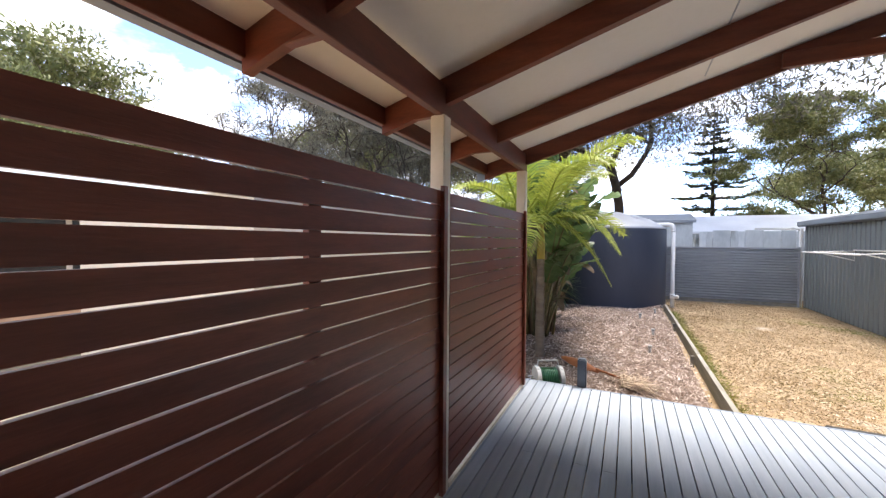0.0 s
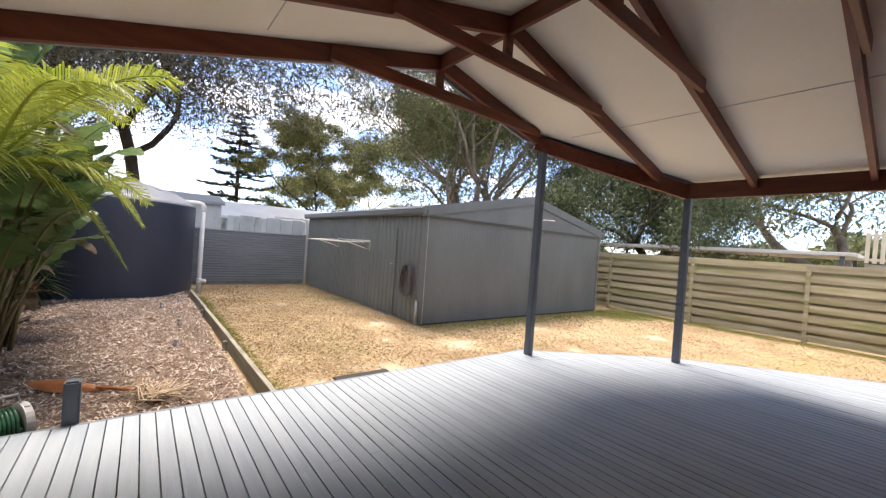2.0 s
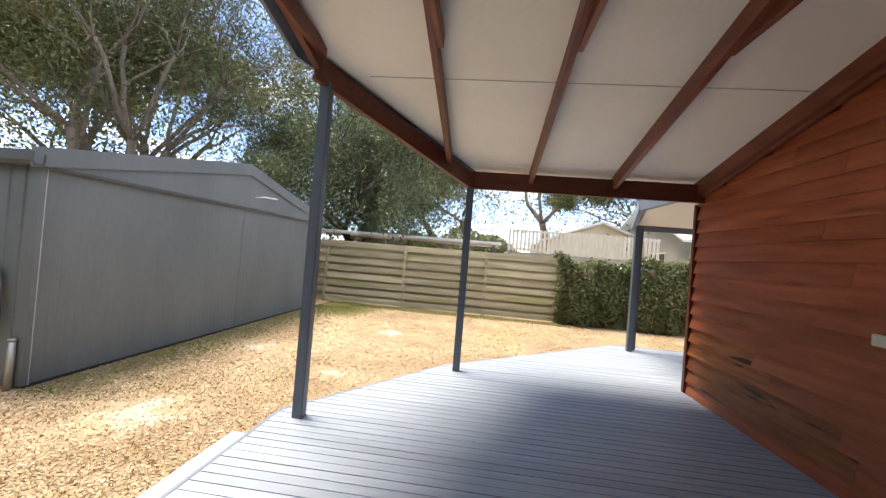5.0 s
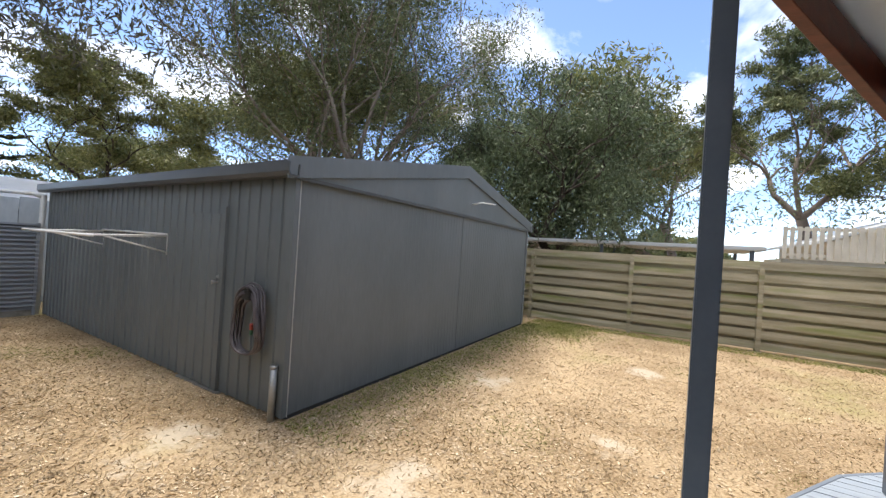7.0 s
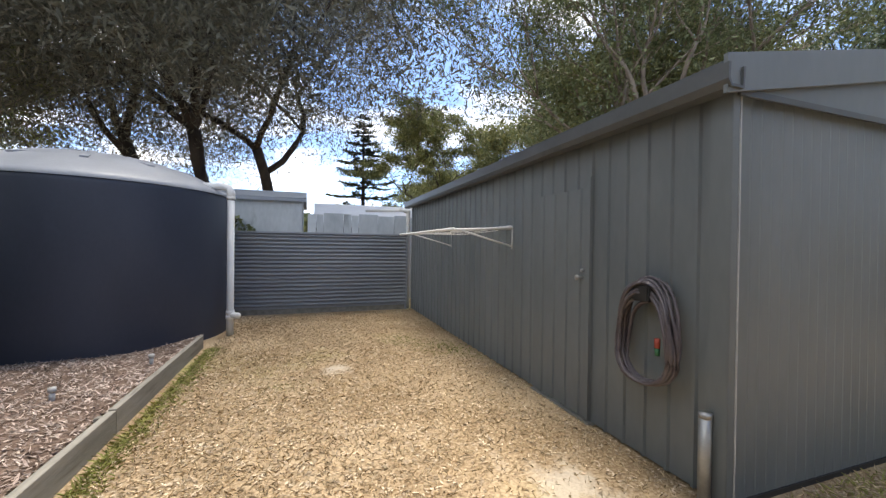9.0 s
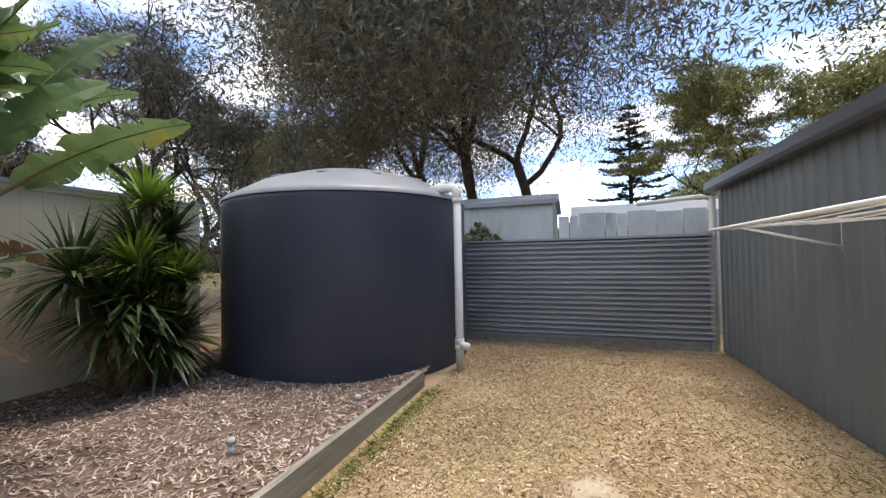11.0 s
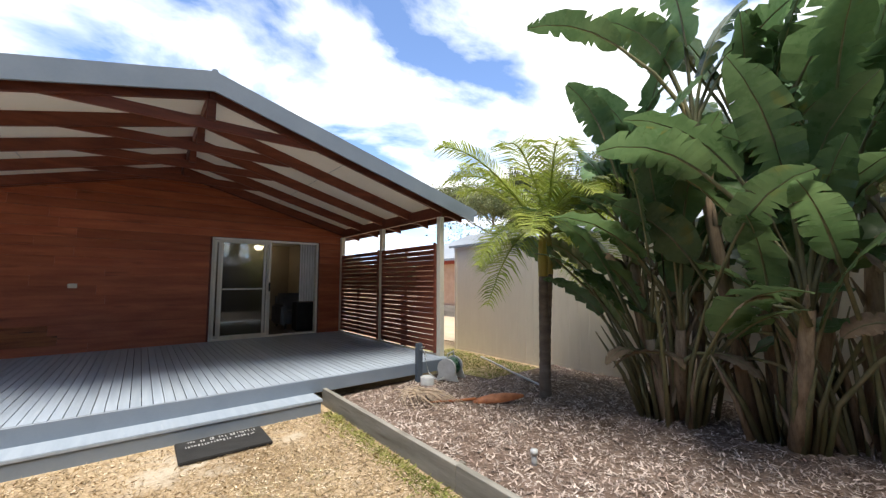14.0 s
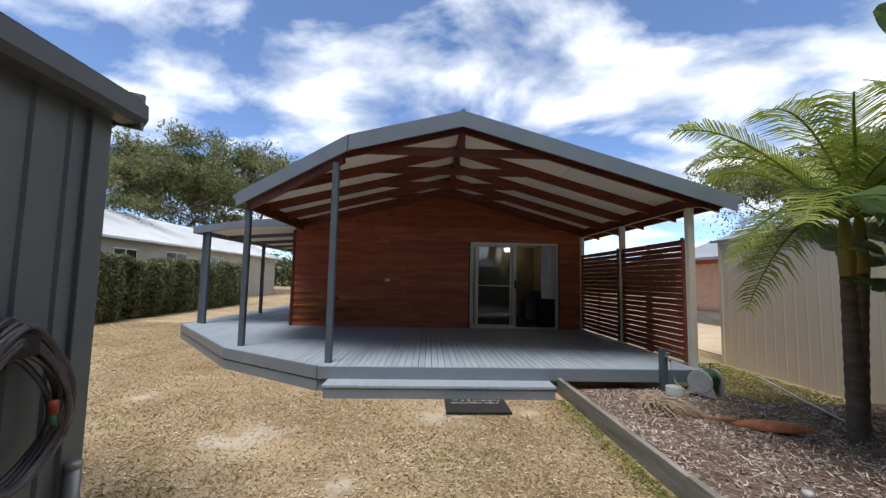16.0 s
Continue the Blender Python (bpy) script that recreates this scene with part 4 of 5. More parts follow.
def small_setting():
    # upright strips stand in for a white rendered wall, dark ones for its streaks
    f = thing("back_fence", (5, 16.5, GZ), "white rendered wall with dark streaks behind the gate, built of upright strips", "fence")
    x = 2.2; r = random.Random(4)
    while x < 6.2:
        w = r.uniform(0.12, 0.55); part("paling", box(x, x + w - 0.012, 16.5, 16.53, GZ, 2.0 + r.uniform(-0.03, 0.03)), M_WHITEW if r.random() < 0.88 else M_BARKD, f); x += w
    f = thing("picket_rail", (17, -0.6, GZ), "white picket balustrade of a raised deck beyond the fence", "balustrade")
    part("deck_base", box(15.2, 17.4, -3.6, 1.7, GZ, 1.78), M_NBH, f)
    for z in (1.86, 2.52):
        part("rail", box(15.15, 15.2, -3.6, 1.7, z, z + 0.07), M_CREAM, f)
    for i in range(38):
        y = -3.56 + i * 0.14; part("picket", box(15.11, 15.145, y, y + 0.085, 1.8, 2.62), M_CREAM, f)
    c = thing("carport", (18, 8, GZ), "low pale flat carport roof beyond the fence", "carport")
    part("roof", box(15.8, 19.5, 1.9, 10.5, 1.98, 2.10, 0.02), M_ROOFW, c)
    for y in (2.2, 6.2, 10.2):
        for x in (15.95, 19.3):
            part("post", box(x - 0.05, x + 0.05, y - 0.05, y + 0.05, GZ, 1.98), M_TRIM, c)
    tagged(part("red_trim", box(-8.19, -8.14, -7.0, 5.5, 2.0, 2.2), M_RED), "red painted trim board under the eave", "trim", kind="structure")
    tagged(part("driveway", box(-8.1, -3.6, -9, 2.0, GZ - 0.03, GZ + 0.022), M_SAND), "pale sandy driveway beside the neighbour's garage", "driveway", kind="structure")
    tagged(part("garden_edge", box(-8.1, -7.9, -6, 4.5, GZ, 0.15, 0.01), M_SLEEPER), "low timber garden edge beside the driveway", "edging", kind="structure")
    tagged(part("fence_post", box(-1.62, -1.52, 2.2, 2.3, GZ, 1.0, 0.01), M_SLAT), "brown timber post standing on the neighbour's side", "post")
small_setting()
def climbing_plant():
    c = thing("climbing_plant", (0.3, 16.96, GZ), "sparse green creeper growing up the old white wall", "plant"); g = np.random.default_rng(77); n = 900
    x = g.normal(0.25, 0.42, n); z = GZ + g.random(n) ** 0.8 * np.maximum(0.4, 2.35 - 0.9 * np.abs(x - 0.35)); y = 16.95 - np.abs(g.normal(0, 0.05, n)); p = np.stack([x, y, z], 1)
    d = g.normal(0, 1, (n, 3)); d /= np.linalg.norm(d, axis=1)[:, None]; w = np.cross(d, g.normal(0, 1, (n, 3))); w /= np.linalg.norm(w, axis=1)[:, None]; d *= 0.07; w *= 0.045
    quads("leaves", np.stack([p - d, p + w, p + d, p - w], 1), M_GUMY, c)
    for k in range(5):
        tube("stem", [(0.1 + 0.12 * k, 16.97, GZ - 0.02), (0.05 + 0.15 * k, 16.96, 0.6), (-0.15 + 0.22 * k, 16.96, 1.6)], [0.015, 0.012, 0.005], M_BARK, c, n=5)
climbing_plant()
def garage():
    g = thing("neighbour_garage", (-4.6, 7, GZ), "cream ribbed steel garage wall along the garden bed", "garage")
    sheet("wall_sheet", (-3.05, 2.2, GZ), (0, 10.2, 0), 2.33, 0.19, 0.004, M_NBW, g, normal=(1, 0, 0), rib=0.2)
    sheet("end_sheet", (-6.2, 2.2, GZ), (3.15, 0, 0), 2.33, 0.19, 0.004, M_NBW, g, normal=(0, -1, 0), rib=0.2)
    part("core", box(-6.2, -3.07, 2.23, 12.38, GZ, 1.98), M_NBW, g)
    part("capping", box(-3.09, -3.02, 2.17, 12.42, 1.97, 2.04, 0.006), M_NBW, g)
    part("corner_flashing", box(-3.09, -3.03, 2.17, 2.24, GZ, 1.97, 0.004), M_NBW, g)
    V = [(-3.0, 2.0, 2.02), (-3.0, 12.5, 2.02), (-6.3, 12.5, 2.45), (-6.3, 2.0, 2.45)]; V += [(x, y, z + 0.05) for x, y, z in V]
    solid("roof", (V, [(0, 1, 2, 3), (4, 5, 6, 7), (0, 1, 5, 4), (1, 2, 6, 5), (2, 3, 7, 6), (3, 0, 4, 7)]), M_ROOFG, g)
garage()

# ---- shed ----
SX0, SX1, SY0, SY1, SZ, SR = 4.57, 11.57, 7.36, 14.75, 2.13, 2.82
SM = (SX0 + SX1) / 2
def shed():
    s = thing("shed", (SM, 11, GZ), "large dark grey ribbed steel shed with a low gable roof", "shed")
    sheet("side_wall", (SX0, SY1, GZ + 0.02), (0, SY0 - SY1, 0), SZ - GZ, 0.19, 0.018, M_SHED, s, normal=(-1, 0, 0), rib=0.2)
    sheet("front_wall", (SX0, SY0, GZ + 0.03), (SX1 - SX0, 0, 0), 1, 0.095, 0.0022, M_SHED, s, normal=(0, -1, 0), rib=0.3, top=lambda d: SZ - GZ - 0.05 + (SR - SZ) * (1 - abs(d - (SX1 - SX0) / 2) / ((SX1 - SX0) / 2)))
    sheet("side_wall", (SX1, SY0, GZ), (0, SY1 - SY0, 0), SZ - GZ, 0.19, 0.018, M_SHED, s, normal=(1, 0, 0), rib=0.2)
    sheet("back_wall", (SX1, SY1, GZ), (SX0 - SX1, 0, 0), SZ - GZ, 0.19, 0.018, M_SHED, s, normal=(0, 1, 0), rib=0.2)
    for a, b in ((SX0 - 0.16, SM), (SM, SX1 + 0.16)):
        za, zb = (SZ + 0.02, SR + 0.03) if a < SM - 1 else (SR + 0.03, SZ + 0.02)
        V = [(a, SY0 - 0.06, za), (b, SY0 - 0.06, zb), (b, SY1 + 0.1, zb), (a, SY1 + 0.1, za)]; V += [(x, y, z + 0.06) for x, y, z in V]
        solid("roof_sheet", (V, [(3, 2, 1, 0), (4, 5, 6, 7), (0, 1, 5, 4), (1, 2, 6, 5), (2, 3, 7, 6), (3, 0, 4, 7)]), M_GUTTER, s)
        V = [(a, SY0 - 0.085, za - 0.12), (b, SY0 - 0.085, zb - 0.12), (b, SY0 - 0.062, zb - 0.12), (a, SY0 - 0.062, za - 0.12)]; V += [(x, y, z + 0.215) for x, y, z in V]
        solid("barge_cap", (V, [(3, 2, 1, 0), (4, 5, 6, 7), (0, 1, 5, 4), (1, 2, 6, 5), (2, 3, 7, 6), (3, 0, 4, 7)]), M_SHED, s)
    # gable infill panel that hangs over the sheets below
    V = [(SX0, SY0 - 0.05, SZ - 0.05), (SM, SY0 - 0.05, SZ - 0.04), (SX1, SY0 - 0.05, SZ - 0.05), (SM, SY0 - 0.05, SR - 0.02)]
    V += [(x, y + 0.02, z) for x, y, z in V]
    solid("gable_panel", (V, [(0, 1, 3), (1, 2, 3), (4, 7, 5), (5, 7, 6), (0, 4, 5, 1), (1, 5, 6, 2), (2, 6, 7, 3), (3, 7, 4, 0)]), M_SHED, s)
    for x in (SX0 - 0.1, SX1 + 0.1):
        pr = [(-0.07, 0.06), (-0.075, -0.03), (-0.05, -0.07), (0.05, -0.07), (0.06, 0.05), (0.045, 0.05), (0.04, -0.055), (-0.045, -0.055), (-0.06, -0.02), (-0.055, 0.06)]
        V = [(x + (px if x < SM else -px), y, SZ + pz) for y in (SY0 - 0.1, SY1 + 0.05) for px, pz in pr]; n = len(pr)
        solid("gutter", (V, [tuple(range(n)), tuple(range(2 * n - 1, n - 1, -1))] + [(i, (i + 1) % n, n + (i + 1) % n, n + i) for i in range(n)]), M_GUTTER, s)
    part("corner_flashing", box(SX0 - 0.028, SX0 + 0.03, SY0 - 0.028, SY0 + 0.1, GZ + 0.03, SZ - 0.05, 0.003), M_SHED, s)
    part("corner_flashing", box(SX1 - 0.06, SX1 + 0.028, SY0 - 0.028, SY0 + 0.05, GZ + 0.03, SZ - 0.05, 0.003), M_SHED, s)
    part("seam_flashing", box(8.085, 8.105, SY0 - 0.007, SY0 + 0.01, GZ + 0.03, SZ - 0.06), M_SHED, s)
    part("edge_strip", box(SX0 + 0.032, SX0 + 0.040, SY0 - 0.032, SY0 + 0.0, GZ + 0.03, SZ - 0.07), M_GREYP, s, "pale worn edge of the corner flashing")
    part("drip_edge", box(SX0 - 0.02, SX1 + 0.02, SY0 - 0.062, SY0 - 0.045, SZ - 0.085, SZ - 0.05), M_GUTTER, s)
    part("base_rail", box(SX0 + 0.02, SX1, SY0 - 0.012, SY0 + 0.03, GZ - 0.02, GZ + 0.035), M_BLACK, s)
    part("slab_edge", box(SX0 - 0.05, SX0 + 0.02, 8.45, 9.35, GZ - 0.02, GZ + 0.02), M_GALV, s)
    d = sheet("door", (SX0 - 0.022, 9.36, GZ + 0.03), (0, -0.86, 0), 2.0, 0.19, 0.016, M_SHED, s, normal=(-1, 0, 0), rib=0.2)
    part("door_edge", box(SX0 - 0.045, SX0 - 0.02, 8.475, 8.50, GZ + 0.03, SZ - 0.35), M_SHED, d, "shiny folded door edge")
    tube("knob", [(SX0 - 0.03, 8.57, 0.92), (SX0 - 0.07, 8.57, 0.92), (SX0 - 0.10, 8.57, 0.92)], [0.012, 0.012, 0.027], M_GALV, d, "round metal knob")
    tube("knob", [(SX0 - 0.03, 8.57, 0.98), (SX0 - 0.05, 8.57, 0.98)], 0.016, M_GALV, d)
    tube("gable_light_arm", [(8.3, SY0 - 0.03, 2.3), (8.3, SY0 - 0.25, 2.33), (8.55, SY0 - 0.4, 2.33)], 0.012, M_WIRE, s)
shed()
p = thing("downpipe", (4.50, 14.82, GZ), "white downpipe at the shed's far corner", "downpipe")
tube("pipe", [(4.50, 14.80, GZ), (4.50, 14.80, 1.95), (4.50, 14.80, 2.02)], 0.05, M_PVC, p)
tube("elbow", [(4.50, 14.80, 1.96), (4.36, 14.82, 2.02), (3.6, 15.6, 2.04)], 0.035, M_PVC, p)
p = thing("short_pipe", (4.50, 7.43, GZ), "short galvanised pipe standing by the shed's corner", "pipe")
tube("pipe", [(4.50, 7.43, GZ), (4.50, 7.43, 0.19)], 0.035, M_GALV, p); tube("cap", [(4.50, 7.43, 0.185), (4.50, 7.43, 0.215)], 0.038, M_GALV, p)
def coil(cx, name, x, y, z, rx, rz, turns, material, thing_, r=0.011, seed=1, sag=0.0):
    q = random.Random(seed)
    for k in range(turns):
        a, b = rx * q.uniform(0.84, 1.12), rz * q.uniform(0.82, 1.08); ph = q.uniform(-0.12, 0.12); dx = q.uniform(0, 0.09)
        pts = [(x - dx - 0.02 * math.sin(3 * t), y + a * math.sin(t + ph) * (1 - 0.2 * math.cos(t)), z - sag * 0 + b * math.cos(t) - (rz - b)) for t in [2 * math.pi * i / 36 for i in range(37)]]
        tube(name, pts, r, material, thing_, n=6)
hs = thing("coiled_hose", (4.5, 7.82, 0.6), "black garden hose coiled on the shed wall", "hose")
part("bracket", box(4.40, 4.6, 7.76, 7.90, 0.82, 0.93, 0.01), M_BLACK, hs); coil(0, "hose_loop", 4.50, 7.82, 0.60, 0.215, 0.33, 15, M_HOSE, hs, r=0.0125, seed=2)
tube("fitting", [(4.40, 7.68, 0.60), (4.40, 7.68, 0.54)], 0.018, M_RED, hs, "red hose connector"); tube("fitting", [(4.40, 7.68, 0.54), (4.40, 7.68, 0.49)], 0.016, M_GREENH, hs, "green hose connector")
def clothesline():
    c = thing("clothesline", (4.3, 11, 1.3), "white folding clothesline fixed to the shed wall", "clothesline")
    for y in (9.86, 11.94):
        tube("upright", [(4.57, y, 1.15), (4.57, y, 1.43)], 0.018, M_WIRE, c); tube("arm", [(4.57, y, 1.40), (3.72, y, 1.36)], 0.014, M_WIRE, c); tube("brace", [(4.57, y, 1.18), (3.9, y, 1.36)], 0.011, M_WIRE, c)
    tube("front_bar", [(3.72, 9.6, 1.36), (3.72, 12.2, 1.36)], 0.016, M_WIRE, c); tube("back_bar", [(4.54, 9.86, 1.42), (4.54, 11.94, 1.42)], 0.014, M_WIRE, c)
    for k in range(5):
        x = 3.85 + k * 0.13; tube("wire", [(x, 9.86, 1.37), (x, 10.9, 1.345), (x, 11.94, 1.37)], 0.004, M_WIRE, c, n=5)
clothesline()

# ---- gate and tank ----
def gate():
    g = thing("gate_fence", (2.7, 14.7, GZ), "dark grey corrugated steel gate panel with horizontal ribs", "gate")
    sheet("corrugated_sheet", (0.3, 14.7, -0.18), (4.15, 0, 0), 1.58, 0.083, 0.06, M_GATE, g, normal=(0, -1, 0), sine=True, horizontal=True)
    part("top_rail", box(0.3, 4.45, 14.63, 14.74, 1.40, 1.44, 0.004), M_GATE, g); part("bottom_rail", box(0.3, 4.45, 14.68, 14.73, -0.22, -0.18, 0.004), M_GATE, g)
    part("plinth", box(0.3, 4.45, 14.69, 14.74, GZ - 0.02, -0.22), M_SLEEPER, g); part("end_post", box(4.40, 4.45, 14.66, 14.74, GZ, 1.46, 0.004), M_GATE, g)
gate()
TX, TY, TR = -0.93, 13.39, 1.85
def lathe(name, prof, material, parent, n=72, cx=TX, cy=TY, label=""):
    V = [(cx + r * math.cos(2 * math.pi * k / n), cy + r * math.sin(2 * math.pi * k / n), z) for r, z in prof for k in range(n)]
    F = [(i * n + k, i * n + (k + 1) % n, (i + 1) * n + (k + 1) % n, (i + 1) * n + k) for i in range(len(prof) - 1) for k in range(n)] + [tuple(range((len(prof) - 1) * n, len(prof) * n))]
    return raw(name, V, F, material, parent, label, smooth=True)
tank = thing("water_tank", (TX, TY, GZ), "big round dark blue-grey plastic rainwater tank with a domed lid", "water tank")
lathe("body", [(TR, GZ), (TR, 0.6), (TR, 1.90), (TR - 0.005, 1.955), (TR - 0.03, 1.985)], M_TANK, tank)
# lid and ribs share one pale grey, much lighter than the body
lathe("lid", [(TR + 0.008, 1.965), (TR + 0.005, 2.0), (TR - 0.06, 2.05), (1.4, 2.27), (0.9, 2.44), (0.4, 2.52), (0.01, 2.54)], M_TANKTOP, tank, label="pale domed lid")
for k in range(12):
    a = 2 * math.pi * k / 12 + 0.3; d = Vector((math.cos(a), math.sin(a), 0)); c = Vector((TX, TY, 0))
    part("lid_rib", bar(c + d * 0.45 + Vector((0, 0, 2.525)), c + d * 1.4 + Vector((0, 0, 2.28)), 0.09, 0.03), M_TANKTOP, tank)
part("lug", bar((0.07, 12.05, 1.95), (0.13, 11.93, 1.95), 0.06, 0.13), M_TANK, tank)
pp = thing("overflow_pipe", (1.05, 12.85, GZ), "white plastic overflow pipe down the tank's side", "pipe")
tube("pipe", [(1.05, 12.85, GZ), (1.05, 12.85, 0.0), (1.05, 12.85, 1.93)], 0.055, M_PVC, pp)
tube("elbow", [(1.05, 12.85, 1.90), (1.05, 12.85, 2.0), (1.02, 12.87, 2.07), (0.93, 12.9, 2.10), (0.6, 13.0, 2.10)], 0.062, M_PVC, pp, n=10)
for z in (0.02, -0.06, 1.88):
    tube("collar", [(1.05, 12.85, z), (1.05, 12.85, z + 0.06)], 0.066, M_PVC, pp)
tube("side_cap", [(1.05, 12.85, 0.0), (1.16, 12.78, 0.0), (1.19, 12.76, 0.0)], 0.05, M_PVC, pp)

# ---- hedge ----
def hedge():
    h = thing("hedge", (13.0, -5, GZ), "clipped green hedge with reddish new leaves", "hedge"); g = np.random.default_rng(31); n = 46000
    y = g.uniform(-11.0, 0.35, n); u = g.uniform(0, 1, n); bump = 0.13 * np.sin(y * 3.1) + 0.10 * np.sin(y * 7.3 + 1)
    zt = 1.62 + 0.12 * np.sin(y * 1.7) + 0.09 * np.sin(y * 5.1) + g.normal(0, 0.05, n); front = u < 0.62
    z = np.where(front, GZ + 0.05 + g.uniform(0, 1, n) * (zt - GZ - 0.05), zt - np.abs(g.normal(0, 0.07, n)))
    x = np.where(front, 12.42 + bump * 0.8 + np.abs(g.normal(0, 0.12, n)) + 0.16 * ((z - 0.7) / 1.0) ** 2, g.uniform(12.5, 13.6, n))
    d = g.normal(0, 1, (n, 3)); d /= np.linalg.norm(d, axis=1)[:, None]; s = np.cross(d, g.normal(0, 1, (n, 3))); s /= np.linalg.norm(s, axis=1)[:, None]
    c = np.stack([x, y, z], 1); d *= g.uniform(0.04, 0.07, n)[:, None]; s *= 0.027
    quads("leaves", np.stack([c - d, c + s, c + d, c - s], 1), M_HEDGE, h)
    # dark box added to fill the hedge, standing in for its shaded inside
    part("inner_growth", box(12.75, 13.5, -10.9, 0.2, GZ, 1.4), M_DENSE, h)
hedge()

# ---- palms and broad leaves ----
def frond(parent, base, az, L, rise, droop, r, material=M_PALML, leaf=0.30, name="frond", n=60):
    """A feather frond: an arching midrib with two rows of drooping leaflets."""
    d = Vector((math.cos(az), math.sin(az), 0)); side = Vector((-d.y, d.x, 0)); P = []
    for i in range(13):
        s = i / 12; P.append(Vector(base) + d * L * (s - 0.12 * s * s) + Vector((0, 0, L * (rise * s - droop * s * s))))
    V, F = tube_data(P, [0.018 * (1 - 0.85 * i / 12) + 0.002 for i in range(13)], 5)
    for k in range(n):
        s = 0.12 + 0.88 * k / n; i = min(11, int(s * 12)); f = s * 12 - i; p = P[i].lerp(P[i + 1], f); tg = (P[i + 1] - P[i]).normalized()
        ll = leaf * (0.45 + 1.1 * math.sin(min(1, s * 1.05) * math.pi) ** 0.6) * r.uniform(0.85, 1.15)
        for sg in (-1, 1):
            e = (side * sg * 0.85 + tg * 0.6 + Vector((0, 0, 0.22 + r.gauss(0, 0.1)))).normalized(); w = tg * 0.008
            a = p + e * ll * 0.5; b = p + e * ll + Vector((0, 0, -0.32 * ll)); o = len(V)
            V += [p - w, p + w, a + w * 1.2, a - w * 1.2, b]; F += [(o, o + 1, o + 2, o + 3), (o + 3, o + 2, o + 4)]
    return raw(name, V, F, material, parent)
def palm(x, y, zt, seed, label, rad=0.06, lean=(0, 0), yellow=True, spread=1.0):
    r = random.Random(seed); z0 = bed_z(x, y) - 0.03; th = thing("palm", (x, y, z0), label, "palm")
    N = 26; pts = [(x + lean[0] * (i / N) ** 1.5, y + lean[1] * (i / N) ** 1.5, z0 + (zt * 0.68 - z0) * i / N) for i in range(N + 1)]
    tube("trunk", pts, [rad * (1.25 - 0.3 * i / N) * (1.07 if i % 2 else 0.97) for i in range(N + 1)], M_PALMT, th, n=12)
    top = Vector((x + lean[0], y + lean[1], zt)); p1 = Vector(pts[-1])
    tube("crownshaft", [p1, p1.lerp(top, 0.3), p1.lerp(top, 0.8), top], [rad * 1.0, rad * 1.1, rad * 0.8, rad * 0.45], M_PALMY if yellow else M_STALK, th, "yellowish smooth crownshaft", n=12)
    k = 11
    for i in range(k):
        az = i * 2.4 + r.uniform(-0.25, 0.25); up = r.uniform(0.25, 1.45)
        frond(th, top - Vector((0, 0, 0.05)), az, r.uniform(1.2, 1.7) * spread, up, 0.55 + 0.35 * r.random() + (0.3 if up < 0.5 else 0), r)
    return th
palm(-1.36, 5.98, 1.9, 41, "palm with a ringed trunk and bright yellow-green feather fronds", spread=1.0)
palm(-1.64, 5.77, 1.95, 42, "palm with a yellow stem and bright feather fronds", rad=0.055, lean=(0.0, 0.1), spread=1.1)
def paddle(parent, base, tip_dir, stalk, L, Wd, r, material=M_BOP, dead=False):
    """A broad torn leaf on a long stalk: the blade folds along its midrib and arches over."""
    b = Vector(base); d = Vector(tip_dir).normalized(); h = Vector((d.x, d.y, 0)); h = h.normalized() if h.length > 0.01 else Vector((1, 0, 0))
    P = [b + (Vector((0, 0, 1)) * (1 - 0.25 * s) + d * 0.9 * s).normalized() * stalk * s for s in (0, 0.33, 0.66, 1)]
    N = 16; q = P[-1]; mid = [q]; dirn = (P[-1] - P[-2]).normalized()
    bend = r.uniform(0.02, 0.07) if not dead else 0.13
    for i in range(N):
        dirn = (dirn + h * bend * 0.7 - Vector((0, 0, bend * 1.2 * (i / N + 0.3)))).normalized(); q = q + dirn * L / N; mid.append(q)
    twist = r.uniform(-1.1, 1.1); V, F = [], []; fold = r.uniform(0.1, 0.45)
    tear = [set(r.sample(range(2, N), r.randint(2, 5))) for _ in (0, 1)]
    for i in range(N):
        for j, sg in enumerate((-1, 1)):
            rows = []
            for ii, ins in ((i, 0.0), (i + 1, 0.42 if (i in tear[j]) else 0.0)):
                s = ii / N; t = (mid[min(ii + 1, N)] - mid[max(ii - 1, 0)]).normalized(); sd = t.cross(Vector((0, 0, 1))); sd = sd.normalized() if sd.length > 0.05 else Vector((1, 0, 0)); nn = sd.cross(t)
                sdd = (sd * math.cos(twist) + nn * math.sin(twist)); nnn = sdd.cross(t)
                w = Wd * 0.5 * max(0.0, math.sin(math.pi * (0.04 + 0.95 * s ** 0.8))) ** 0.55 * (1 - ins)
                rip = 0.03 * math.sin(ii * 2.1 + sg) + r.gauss(0, 0.006)
                rows.append((mid[ii], mid[ii] + (sdd * sg + nnn * fold * 0.6).normalized() * w * 0.55, mid[ii] + (sdd * sg + nnn * (fold - 0.25 + rip * 4)).normalized() * w))
            o = len(V); V += rows[0] + rows[1]; F += [(o, o + 1, o + 4, o + 3), (o + 1, o + 2, o + 5, o + 4)]
    lf = raw("leaf", V, F, material, parent, smooth=True)
    tube("stalk", P + mid[1::4] + [mid[-1]], [0.026, 0.022, 0.018, 0.015, 0.012, 0.009, 0.006, 0.004, 0.003][: len(P) + len(mid[1::4]) + 1], M_STALK, lf, n=6)
